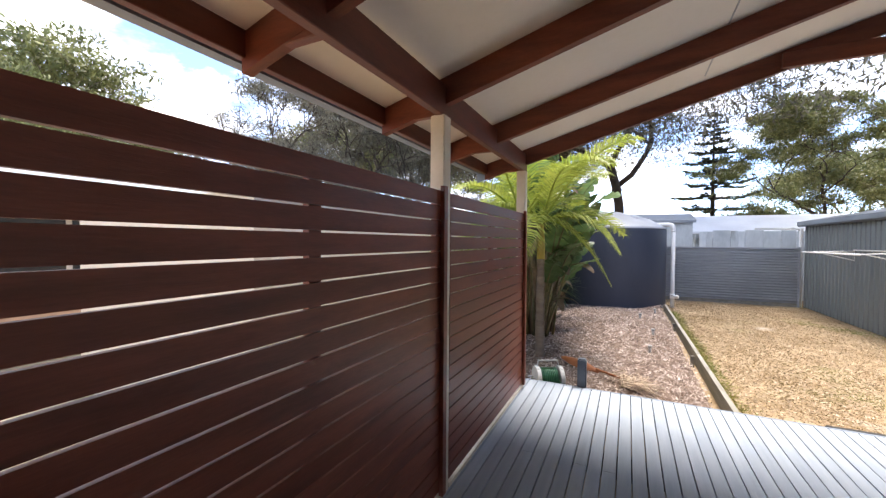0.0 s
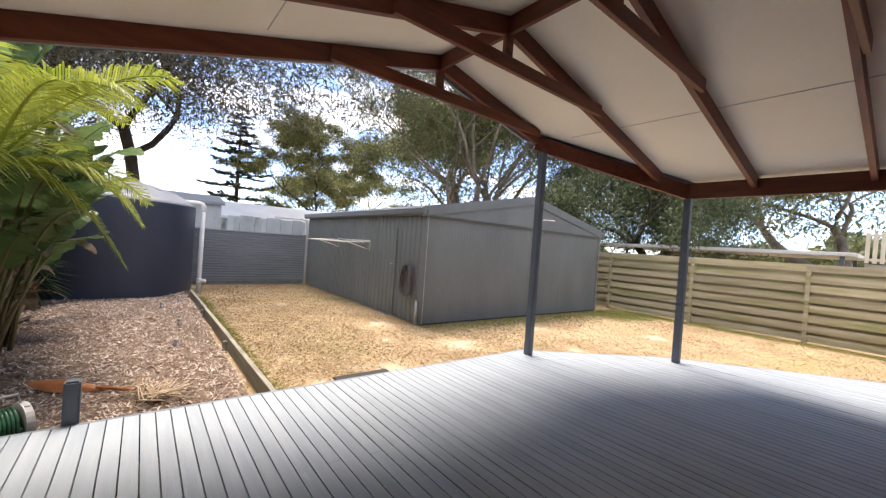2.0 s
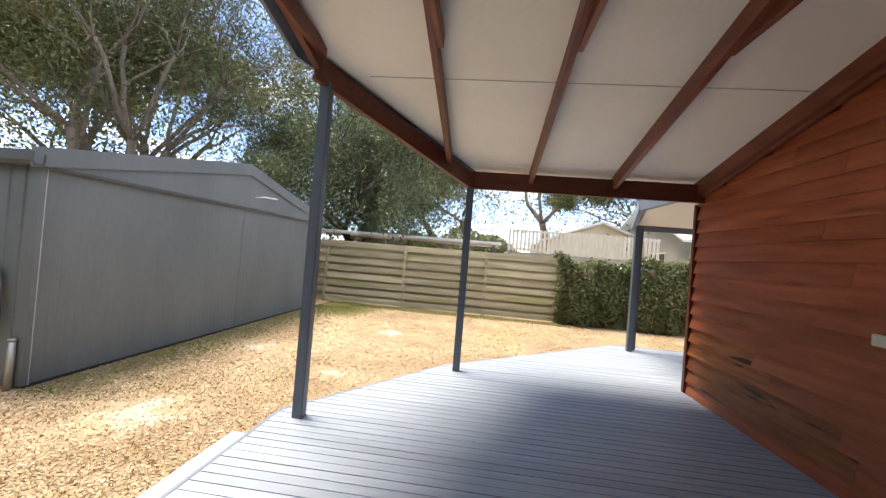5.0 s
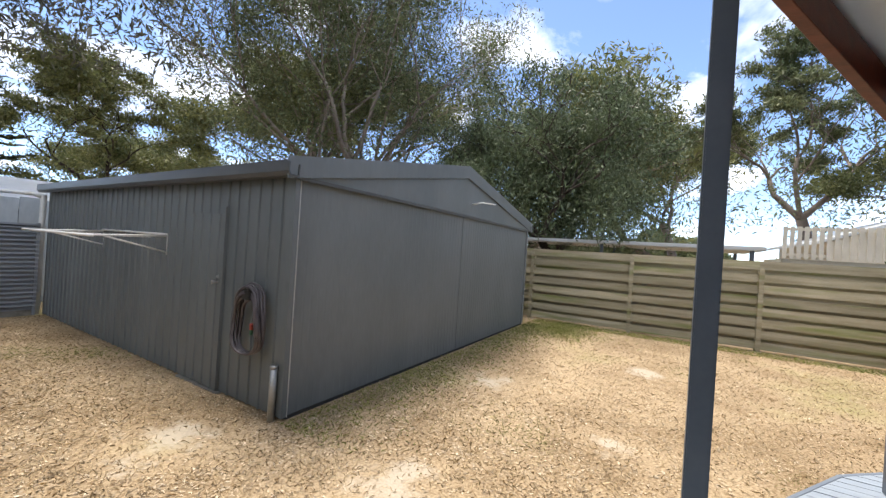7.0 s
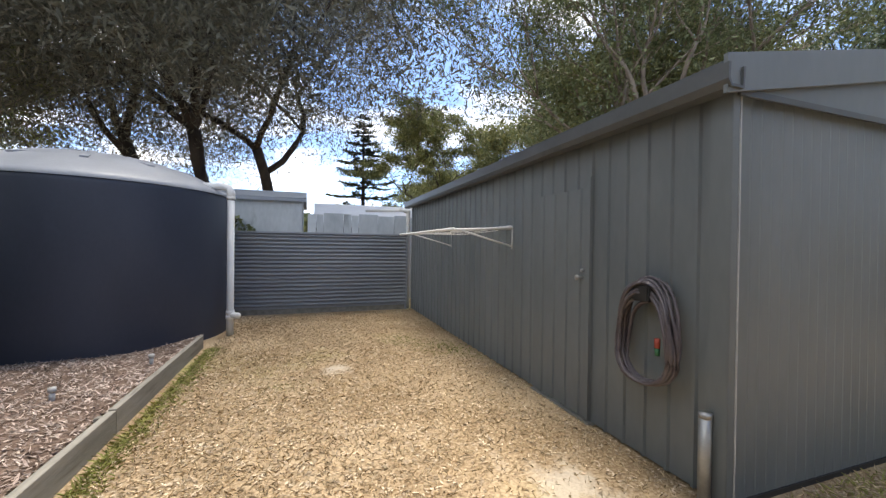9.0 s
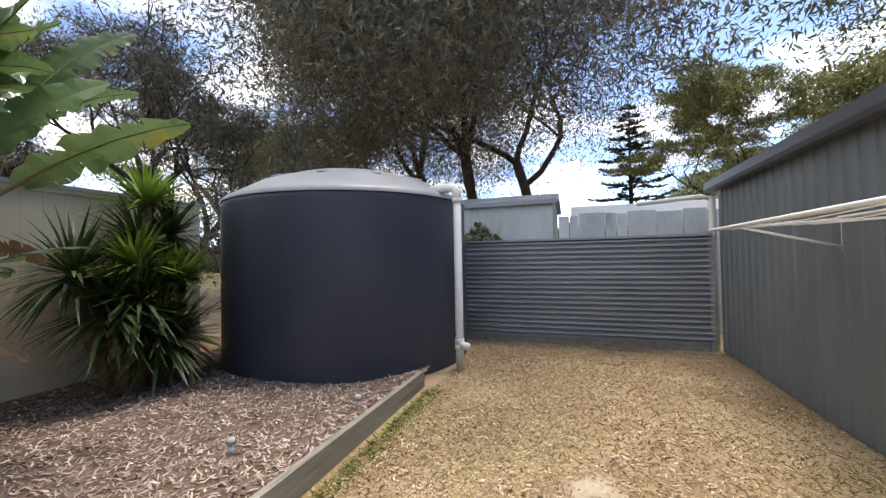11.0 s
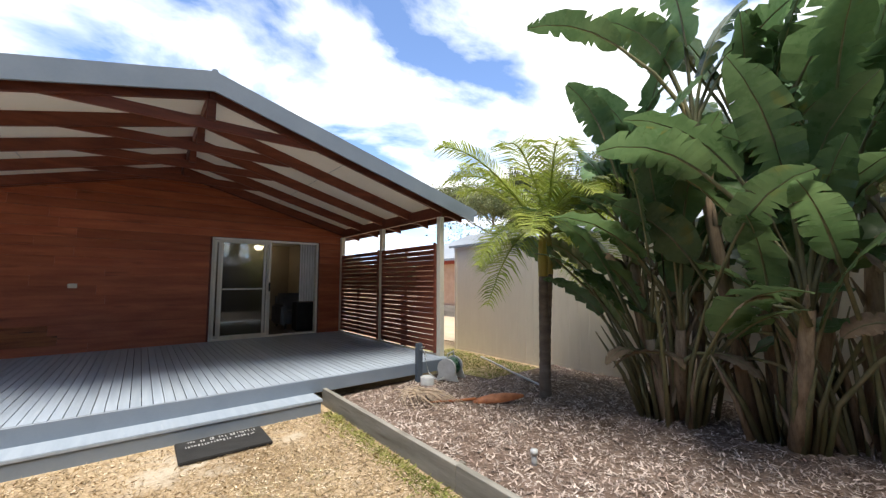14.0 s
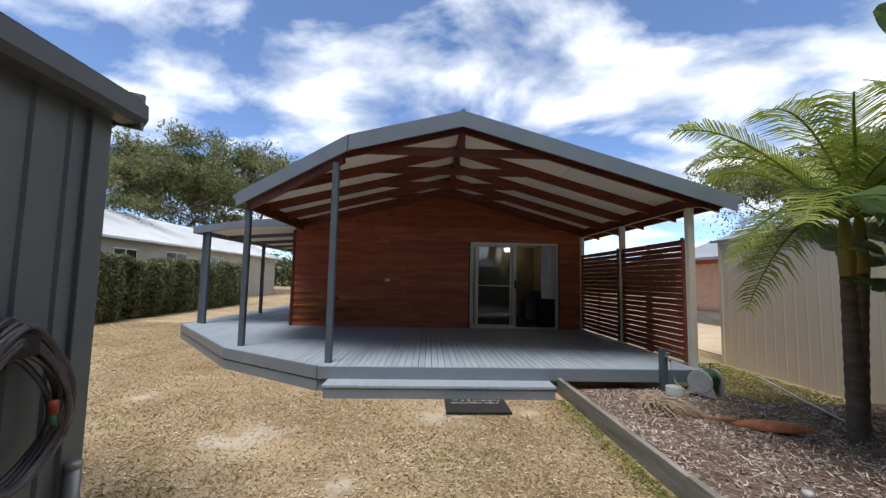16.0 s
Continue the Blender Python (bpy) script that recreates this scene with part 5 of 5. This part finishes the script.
def bird_of_paradise(x, y, z0, stems, seed, label, hh, tilt=(0.0, 0.0), skirt=9):
    """Fibrous stems, each with a fan of long-stalked torn leaves; older leaves hang lower, dead stalks crowd the foot."""
    r = random.Random(seed); th = thing("bird_of_paradise_plant", (x, y, z0), label, "plant"); T0 = Vector((tilt[0], tilt[1], 0))
    for i in range(stems):
        a = i * 6.28 / stems + r.uniform(-0.5, 0.5); rr = r.uniform(0.04, 0.32); bx, by = x + rr * math.cos(a), y + rr * math.sin(a)
        lean = Vector((math.cos(a), math.sin(a), 0)) * r.uniform(0.05, 0.32) + T0; H = (0.55 + 1.35 * (i + 0.5) / stems) * hh * r.uniform(0.85, 1.1)
        t = Vector((bx, by, z0)) + lean * H + Vector((0, 0, H))
        tube("stem", [(bx, by, z0 - 0.05), Vector((bx, by, z0)).lerp(t, 0.5) + Vector((0.02, 0, 0)), t], [0.08, 0.065, 0.045], M_STUMP, th, n=8)
        for k in range(8):
            p = Vector((bx, by, z0)).lerp(t, k / 8); aa = r.uniform(0, 6.28); o = r.uniform(0.09, 0.2)
            tube("old_sheath", [p, p + Vector((0.06 * math.cos(aa), 0.06 * math.sin(aa), 0.18)), p + Vector((o * math.cos(aa), o * math.sin(aa), r.uniform(0.34, 0.6)))], [0.04, 0.026, 0.005], M_STUMP if r.random() < 0.6 else M_STALK, th, n=5)
        fan = 1.57 + r.uniform(-0.8, 0.8)
        for k in range(7):
            u = (k - 3) / 3 + r.uniform(-0.12, 0.12); dv = Vector((math.cos(fan) * u, math.sin(fan) * u, 0)) + lean * 0.4 + Vector((r.gauss(0.08, 0.2), r.gauss(0, 0.1), 0))
            dv.z = 1.7 - 0.95 * abs(u)
            paddle(th, t - Vector((0, 0, 0.08)), dv, r.uniform(0.35, 1.2) * hh ** 0.5, r.uniform(0.8, 1.2), r.uniform(0.35, 0.50), r)
        for k in range(2):
            a2 = r.uniform(-1.5, 1.5); paddle(th, t - Vector((0, 0, r.uniform(0.1, 0.5))), (math.cos(a2), math.sin(a2), -0.1), r.uniform(0.15, 0.4), r.uniform(0.3, 0.55), r.uniform(0.10, 0.2), r, M_BOPD, True)
    for k in range(skirt):
        a = -2.0 + 4.0 * k / max(1, skirt - 1) + r.uniform(-0.15, 0.15); rr = r.uniform(0.12, 0.35); up = r.uniform(0.45, 1.4)
        paddle(th, (x + rr * math.cos(a), y + rr * math.sin(a), z0 - 0.03), (math.cos(a) * 0.6, math.sin(a), up), r.uniform(0.8, 2.0), r.uniform(0.7, 1.05), r.uniform(0.30, 0.44), r)
    for k in range(26):
        a = r.uniform(0, 6.28); rr = r.uniform(0.1, 0.38); L = r.uniform(0.35, 1.3); o = r.uniform(0.1, 0.45); p = Vector((x + rr * math.cos(a), y + rr * math.sin(a), z0 - 0.04)); d = Vector((math.cos(a) * o, math.sin(a) * o, 1))
        tube("leaf_base", [p, p + d * L * 0.5, p + d * L + Vector((d.x, d.y, 0)) * 0.25 * L], [0.035, 0.024, 0.006], r.choice((M_STUMP, M_STALK, M_STALK)), th, n=5)
    return th
bird_of_paradise(-1.75, 7.4, bed_z(-1.75, 7.4), 6, 51, "clump of giant bird of paradise with broad torn dark green leaves", 1.15, (0.05, -0.1), skirt=17)
bird_of_paradise(-1.9, 8.25, bed_z(-1.9, 8.25), 7, 52, "clump of giant bird of paradise with broad torn dark green leaves", 1.5, (0.0, 0.03))
bird_of_paradise(-2.15, 8.85, bed_z(-2.15, 8.85), 3, 53, "leaning giant bird of paradise stems with tall leaves", 1.45, (0.05, 0.2), skirt=3)
def yucca(x, y, seed):
    r = random.Random(seed); z0 = bed_z(x, y); th = thing("yucca", (x, y, z0), "yucca with dark sword leaves and bright green young heads", "plant")
    for hx, hy, hz, L, m in ((0, 0, 0.75, 0.75, M_YUC), (0.2, -0.15, 1.35, 0.6, M_YUCT), (-0.15, 0.2, 2.1, 0.7, M_YUCT), (0.1, -0.35, 0.9, 0.75, M_YUC), (0.05, 0.5, 1.2, 0.55, M_YUCT), (-0.1, 0.1, 1.6, 0.75, M_YUC), (0.15, 0.3, 0.5, 0.75, M_YUC), (0.3, 0.05, 0.55, 0.8, M_YUC), (-0.2, -0.5, 1.3, 0.8, M_YUC), (0.2, -0.1, 1.0, 0.8, M_YUC), (-0.1, 0.45, 1.75, 0.75, M_YUC), (0.25, 0.25, 1.15, 0.6, M_YUCT)):
        c = Vector((x + hx, y + hy, z0 + hz)); tube("trunk", [(x + hx * 0.4, y + hy * 0.4, z0 - 0.05), (x + hx * 0.8, y + hy * 0.8, z0 + hz * 0.5), c], [0.07, 0.06, 0.05], M_STUMP, th)
        Q = []
        for k in range(170):
            a = r.uniform(0, 6.28); e = math.asin(r.uniform(-0.75 if m is M_YUC else -0.1, 0.98)); d = Vector((math.cos(a) * math.cos(e), math.sin(a) * math.cos(e), math.sin(e))); s = d.cross(Vector((0, 0, 1))).normalized() * 0.020; l = L * r.uniform(0.75, 1.15); dr = Vector((0, 0, -0.12 * l))
            p0, p1, p2 = c, c + d * l * 0.55, c + d * l + dr
            Q += [(p0 - s * 0.7, p0 + s * 0.7, p1 + s, p1 - s), (p1 - s, p1 + s, p2 + s * 0.08, p2 - s * 0.08)]
        tagged(quads("rosette", np.array([[tuple(v) for v in q] for q in Q]), m, th), kind="stuff")
yucca(-2.25, 11.0, 61)

# ---- things on the bed and by the deck ----
def details():
    z = bed_z(-0.7, 5.7)
    s = thing("palm_sheath", (-0.75, 5.75, z), "fallen red-brown palm sheath lying on the mulch", "palm sheath")
    V, F = [], []
    for i in range(15):
        u = i / 14; w = 0.085 * math.sin(math.pi * (0.06 + 0.9 * u)) ** 0.8
        for j in range(7):
            a = math.pi * (j / 6 - 0.5); V.append((-0.46 - 0.55 * u + 0.5 * w * math.sin(a), 5.58 + 0.33 * u + 0.85 * w * math.sin(a), z + 0.02 + 0.9 * w * math.cos(a) + 0.05 * u * u))
    F = [(i * 7 + j, i * 7 + j + 1, (i + 1) * 7 + j + 1, (i + 1) * 7 + j) for i in range(14) for j in range(6)]
    ob = raw("sheath", V + [(x, y, q - 0.012) for x, y, q in V], F + [tuple(k + 105 for k in reversed(f)) for f in F], M_SHEATH, s, smooth=True)
    tube("stem", [(-0.50, 5.60, z + 0.05), (-0.30, 5.48, z + 0.04), (-0.02, 5.30, z + 0.03)], [0.02, 0.016, 0.01], M_SHEATH, s)
    f = thing("dry_fronds", (-0.1, 5.35, z), "pale dry palm frond strands heaped on the mulch", "frond"); r = random.Random(8)
    for k in range(60):
        a = r.uniform(2.2, 5.4); x, y = -0.08 + r.gauss(0, 0.06), 5.05 + r.gauss(0, 0.06); L = r.uniform(0.25, 0.62); zz = bed_z(x, y)
        tube("strand", [(x, y, zz + 0.08), (x - L * 0.4 * math.cos(a), y - L * 0.5 * math.sin(a), zz + 0.08 + r.uniform(0, 0.07)), (x - L * math.cos(a + 0.4) * 0.7, y - L * math.sin(a + 0.4), zz + 0.02)], [0.006, 0.005, 0.002], M_DRYF, f, n=4)
    t = thing("fallen_bark", (-1.6, 9.33, bed_z(-1.6, 9.33)), "dark curled strip of bark on the mulch", "bark")
    V, F = [], []
    for i in range(11):
        for j in range(5):
            a = (j / 4 - 0.5) * 2.2; u = i / 10; w = 0.05 * math.sin(math.pi * (0.1 + 0.85 * u)); V.append((-1.62 + w * math.sin(a) + 0.05 * u, 9.05 + 0.55 * u, bed_z(-1.6, 9.3) + 0.02 + 0.05 * (1 - math.cos(a))))
    F = [(i * 5 + j, i * 5 + j + 1, (i + 1) * 5 + j + 1, (i + 1) * 5 + j) for i in range(10) for j in range(4)]
    raw("strip", V + [(x, y, q - 0.01) for x, y, q in V], F + [tuple(k + 55 for k in reversed(q)) for q in F], M_BARKD, t)
    w = thing("irrigation_pipe", (-2, 4.8, bed_z(-2, 4.8)), "thin white irrigation pipe lying across the bed", "pipe")
    tube("pipe", [(-2.5, 3.6, -0.24), (-2.2, 4.2, -0.2), (-1.9, 5.0, bed_z(-1.9, 5.0) + 0.03), (-1.6, 5.75, bed_z(-1.6, 5.75) + 0.03)], 0.016, M_PVC, w)
    for x, y in ((0.52, 11.2), (0.22, 7.05), (0.33, 8.3), (0.15, 10.1)):
        q = thing("sprinkler", (x, y, bed_z(x, y)), "short pale sprinkler riser standing in the mulch", "sprinkler", "sprinklers")
        tube("riser", [(x, y, bed_z(x, y) - 0.03), (x, y, bed_z(x, y) + 0.08)], 0.022, M_GREYP, q); tube("head", [(x, y, bed_z(x, y) + 0.08), (x, y, bed_z(x, y) + 0.12)], 0.03, M_GREYP, q)
    b = thing("tap_bollard", (-0.55, 4.27, GZ), "grey-blue timber bollard with a garden tap at the deck", "tap post")
    part("bollard", box(-0.60, -0.51, 4.24, 4.33, GZ, 0.30, 0.012), M_TRIM, b); tube("tap", [(-0.56, 4.33, 0.2), (-0.56, 4.40, 0.2), (-0.56, 4.43, 0.15)], 0.014, M_GALV, b); tube("tap_handle", [(-0.59, 4.385, 0.25), (-0.53, 4.385, 0.25)], 0.009, M_GALV, b)
    tube("supply_hose", [(-0.56, 4.43, 0.15), (-0.58, 4.5, -0.1), (-0.66, 4.62, -0.2), (-0.8, 4.58, -0.19), (-0.86, 4.5, -0.12)], 0.009, M_GREYP, b)
    lathe("drain_ring", [(0.10, GZ), (0.10, -0.16), (0.085, -0.15), (0.085, -0.2)], M_GREYP, b, 24, -0.56, 4.5)
    h = thing("hose_reel", (-1.0, 4.52, -0.25), "grey plastic hose reel wound with green hose", "hose reel")
    for y in (4.40, 4.72):
        V, F = prism([(-1.22, 0), (-0.80, 0), (-0.88, 0.2), (-0.92, 0.36), (-1.08, 0.36), (-1.14, 0.2)], 0, 0.03)
        raw("side_frame", [(x, y + q, -0.23 + yy) for x, yy, q in V], F, M_GREYP, h)
        V, F = tube_data([(-1.0, y - 0.012, -0.03), (-1.0, y + 0.042, -0.03)], 0.17, 24); raw("drum_flange", V, F, M_GREYP, h)
    tube("carry_handle", [(-1.0, 4.41, 0.1), (-1.0, 4.43, 0.22), (-1.0, 4.70, 0.22), (-1.0, 4.73, 0.1)], 0.013, M_GREYP, h); tube("crank", [(-1.0, 4.39, -0.03), (-1.0, 4.33, -0.03), (-0.92, 4.33, 0.03), (-0.92, 4.27, 0.03)], 0.011, M_GREYP, h)
    tube("drum", [(-1.0, 4.44, -0.03), (-1.0, 4.71, -0.03)], 0.06, M_BLACK, h)
    for layer, rr in ((0, 0.09), (1, 0.115), (2, 0.14)):
        pts = [(-1.0 + rr * math.cos(t), 4.46 + 0.23 * (t / (2 * math.pi * 9)), -0.03 + rr * math.sin(t)) for t in [2 * math.pi * 9 * i / 160 for i in range(161)]]
        tube("hose_winding", pts, 0.0125, M_GREENH, h, n=6)
    h.rotation_euler = (0, 0, radians(-62)); h.scale = (0.85, 0.85, 0.85)
    m = thing("doormat", (2.1, 4.88, GZ), "worn black rubber doormat with faded white print", "doormat")
    part("mat", box(1.72, 2.47, 4.63, 5.13, GZ + 0.01, GZ + 0.035, 0.006), M_BLACK, m)
    r = random.Random(3)
    for row, y in ((0, 4.70), (1, 4.80)):
        for i in range(24):
            x = 1.79 + i * 0.026
            if r.random() < 0.85:
                part("print_bar", box(x, x + r.uniform(0.006, 0.02), y - r.uniform(0.01, 0.035), y + r.uniform(0.0, 0.035), GZ + 0.034, GZ + 0.0375), M_INK, m)
    e = thing("edging", (0.8, 8, GZ), "weathered grey timber sleeper edging between mulch and lawn", "edging", kind="structure")
    for i, (y0, y1) in enumerate(((4.24, 6.85), (6.855, 9.45), (9.455, 12.1))):
        xa, xb = 0.88 - 0.02 * i, 0.86 - 0.02 * i
        part("sleeper", bar((xa, y0, -0.235), (xb, y1, -0.24 - 0.005 * i), 0.055, 0.21), M_SLEEPER, e)
    for y in (6.8, 9.4, 12.0):
        part("peg", box(0.755, 0.805, y - 0.03, y + 0.03, GZ, -0.16, 0.004), M_SLEEPER, e)
details()

# ---- scattered litter ----
DECK = [(-1.22, 4.22), (4.16, 4.22), (6.02, 3.0), (8.62, -0.02), (8.62, -8.5)]
def deck_front(x):
    for (x0, y0), (x1, y1) in zip(DECK, DECK[1:]):
        if x0 <= x <= x1 and x1 > x0:
            return y0 + (y1 - y0) * (x - x0) / (x1 - x0)
    return DECK[-1][1]
def on_bed(n):
    x = RG.uniform(-2.98, 0.76, n); y = RG.uniform(4.25, 13.3, n); ok = ((x - TX) ** 2 + (y - TY) ** 2 > TR ** 2) & ~((y < 4.95) & (x < -1.3)); x, y = x[ok], y[ok]
    x, y = np.resize(x, n), np.resize(y, n)
    return x, y, np.array([bed_z(a, b) for a, b in zip(x, y)])
tagged(quads("wood_chips", scatter_quads(42000, on_bed, (0.018, 0.075), (0.006, 0.018), 0.3, RG), M_CHIP), "grey-brown wood chip mulch covering the bed", "mulch", kind="stuff")
def on_lawn(n):
    x = np.abs(RG.normal(0, 1, n)) * 2.9 + 0.95; y = RG.uniform(4.3, 14.6, n); far_ = RG.random(n) < 0.4; x = np.where(far_, RG.uniform(4.0, 12.7, n), x); y = np.where(far_, RG.uniform(-3, 7.35, n), y)
    bad = ((x > 4.55) & (y > 7.33)) | (x > 12.7) | ((y < 4.3) & (x < 4.2)) | ((y < 4.6) & (x < 4.05)) | ((x < 8.65) & (y < np.interp(x, [4.2, 6.02, 8.62], [4.3, 3.08, 0.06]))); ok = ~bad
    for px, py, pr in BARE:
        ok &= ~((np.hypot(x - px, y - py) < pr * RG.uniform(0.2, 1.0, n)) & (RG.random(n) < 0.85))
    x, y = np.resize(x[ok], n), np.resize(y[ok], n)
    return x, y, GZ + 0.003 + 0.003 * np.array([noise.noise((a * 0.45, b * 0.45, 0)) for a, b in zip(x, y)])
tagged(quads("leaf_litter", scatter_quads(60000, on_lawn, (0.02, 0.06), (0.006, 0.016), 0.07, RG), M_STRAW), "dry tan fallen leaves scattered on the lawn", "leaves", kind="stuff")
def blades(n, place, h, material, name, label):
    x, y, z = place(n); a = RG.uniform(0, 6.28, n); H = RG.uniform(*h, n); w = RG.uniform(0.002, 0.005, n); le = RG.normal(0, 1, (n, 2)) * (0.012 + H * 0.6)[:, None]
    b = np.stack([x, y, z - 0.005], 1); s = np.stack([np.cos(a) * w, np.sin(a) * w, 0 * a], 1); t = b + np.stack([le[:, 0], le[:, 1], H], 1); mid = b + np.stack([le[:, 0] * 0.35, le[:, 1] * 0.35, H * 0.6], 1)
    tagged(quads(name, np.stack([b - s, b + s, t, mid - s], 1), material), label, "grass", kind="stuff")
blades(150000, on_lawn, (0.008, 0.03), M_BLADE, "dry_grass", "short dry straw-coloured grass blades")
def green_spots(n):
    k = n // 5; x = np.concatenate([RG.uniform(4.5, 12.0, k), RG.normal(11.6, 0.7, k), RG.uniform(12.2, 12.75, k), np.abs(RG.normal(0, 0.09, k)) + 0.93, RG.uniform(-2.9, -1.25, n - 4 * k)]); y = np.concatenate([7.3 - np.abs(RG.normal(0, 0.45, k)), RG.normal(6.4, 0.5, k), RG.uniform(0, 7.3, k), RG.uniform(4.6, 12, k), RG.uniform(2.2, 4.95, n - 4 * k)])
    return x, y, np.full(n, GZ)
blades(42000, green_spots, (0.012, 0.045), M_GREENB, "green_grass", "greener grass tufts in damp spots")

# ---- pieces: fence, screen, deck ----
def fence():
    f = thing("paling_fence", (12.85, 7, GZ), "weathered horizontal paling fence with mossy boards and gaps", "fence", kind="structure"); ys = [-0.1, 2.45, 5.0, 7.55, 10.1, 12.65, 15.2]; r = random.Random(9)
    for y in ys:
        part("fence_post", box(12.86, 12.96, y - 0.05, y + 0.05, GZ, 1.58, 0.008), M_FENCE, f)
    for a, b in zip(ys, ys[1:]):
        for k in range(7):
            z = GZ + 0.13 + k * 0.245
            part("paling", bar((12.83, a - 0.01, z + r.gauss(0, 0.006)), (12.83, b + 0.01, z + r.gauss(0, 0.008)), 0.02, 0.170 + r.uniform(-0.006, 0.006), bevel=0), M_FENCE, f)
            part("paling", bar((12.975, a - 0.01, z + 0.122 + r.gauss(0, 0.006)), (12.975, b + 0.01, z + 0.122 + r.gauss(0, 0.008)), 0.02, 0.19, bevel=0), M_FENCE, f)
        part("cap_board", box(12.79, 12.815, a, b, 1.46, 1.64), M_FENCE, f)
    for y in ys:
        part("cover_strip", box(12.775, 12.797, y - 0.045, y + 0.045, GZ, 1.6), M_FENCE, f)
fence()
def screen():
    for a, b in ((0.06, 1.98), (2.085, 3.965)):
        s = thing("privacy_screen", (-1.13, (a + b) / 2, 0.03), "dark red-brown slatted timber privacy screen between posts", "screen", "privacy screens")
        z = 0.058; k = 0
        while z < 1.84:
            part("slat", box(-1.145, -1.125, a, b, z, z + 0.0815, 0), M_SLAT, s); z += 0.0905
        for y in (a + 0.03, (a + b) / 2 - 0.06, b - 0.03):
            part("batten", box(-1.175, -1.147, y - 0.03, y + 0.03, 0.04, 1.865), M_SLAT, s)
        part("side_batten", box(-1.122, -1.095, b - 0.045, b, 0.04, 1.885), M_SLAT, s)
        part("bottom_rail", box(-1.15, -1.12, a, b, 0.002, 0.03), M_CREAM, s)
screen()
def deck():
    d = thing("deck", (2, 2, 0), "blue-grey painted timber deck with narrow boards", "deck", kind="structure"); pitch, w = 0.0935, 0.0892; x = -1.2; r = random.Random(6)
    while x < 8.6:
        xe = min(x + w, 8.6); y0 = -0.05 if x < 6.08 else -8.5; dz = r.uniform(-0.0012, 0.0012)
        cuts = [y0] + ([r.uniform(0.8, 3.2)] if r.random() < 0.3 and x < 5 else []) + [None]
        for c, e in zip(cuts, cuts[1:]):
            ya, yb = (e - 0.002, e - 0.002) if e is not None else (deck_front(x), deck_front(xe))
            V = [(x, c, -0.022), (xe, c, -0.022), (xe, yb, -0.022), (x, ya, -0.022), (x + 0.002, c, dz), (xe - 0.002, c, dz), (xe - 0.002, yb, dz), (x + 0.002, ya, dz)]
            raw("deck_board", V, [(3, 2, 1, 0), (4, 5, 6, 7), (0, 1, 5, 4), (1, 2, 6, 5), (2, 3, 7, 6), (3, 0, 4, 7)], M_DECK, d)
        x += pitch
    for (a, b) in zip(DECK, DECK[1:]):
        pa, pb = Vector((*a, 0)), Vector((*b, 0)); n = Vector((pb.y - pa.y, pa.x - pb.x, 0)).normalized() * -0.018
        part("rim_board", bar(pa + n + Vector((0, 0, -0.085)), pb + n + Vector((0, 0, -0.085)), 0.03, 0.17), M_FASC, d)
        if a[0] > 0:
            part("skirt_board", bar(pa + n * 0.3 + Vector((0, 0, -0.26)), pb + n * 0.3 + Vector((0, 0, -0.26)), 0.03, 0.15), M_FASC, d)
    part("skirt_board", bar((1.0, 4.21, -0.26), (4.16, 4.21, -0.26), 0.03, 0.15), M_FASC, d)
    part("joist_board", box(-1.2, 8.5, -0.1, 0.0, -0.2, -0.024), M_BLACK, d)
    for y in (1.0, 2.0, 3.0, 3.9):
        part("joist_board", box(-1.2, 4.3 if y > 2.5 else 6.4, y, y + 0.05, -0.2, -0.024), M_BLACK, d)
    s = thing("step", (2.5, 4.4, GZ), "low blue-grey painted timber step before the deck", "step")
    part("tread", box(1.02, 4.02, 4.243, 4.57, -0.20, -0.165, 0.006), M_DECK, s); part("riser", box(1.04, 4.0, 4.53, 4.56, GZ - 0.01, -0.20, 0.004), M_FASC, s)
    for x in (1.04, 3.97):
        part("side", box(x, x + 0.03, 4.25, 4.53, GZ - 0.01, -0.20), M_FASC, s)
deck()
boards()
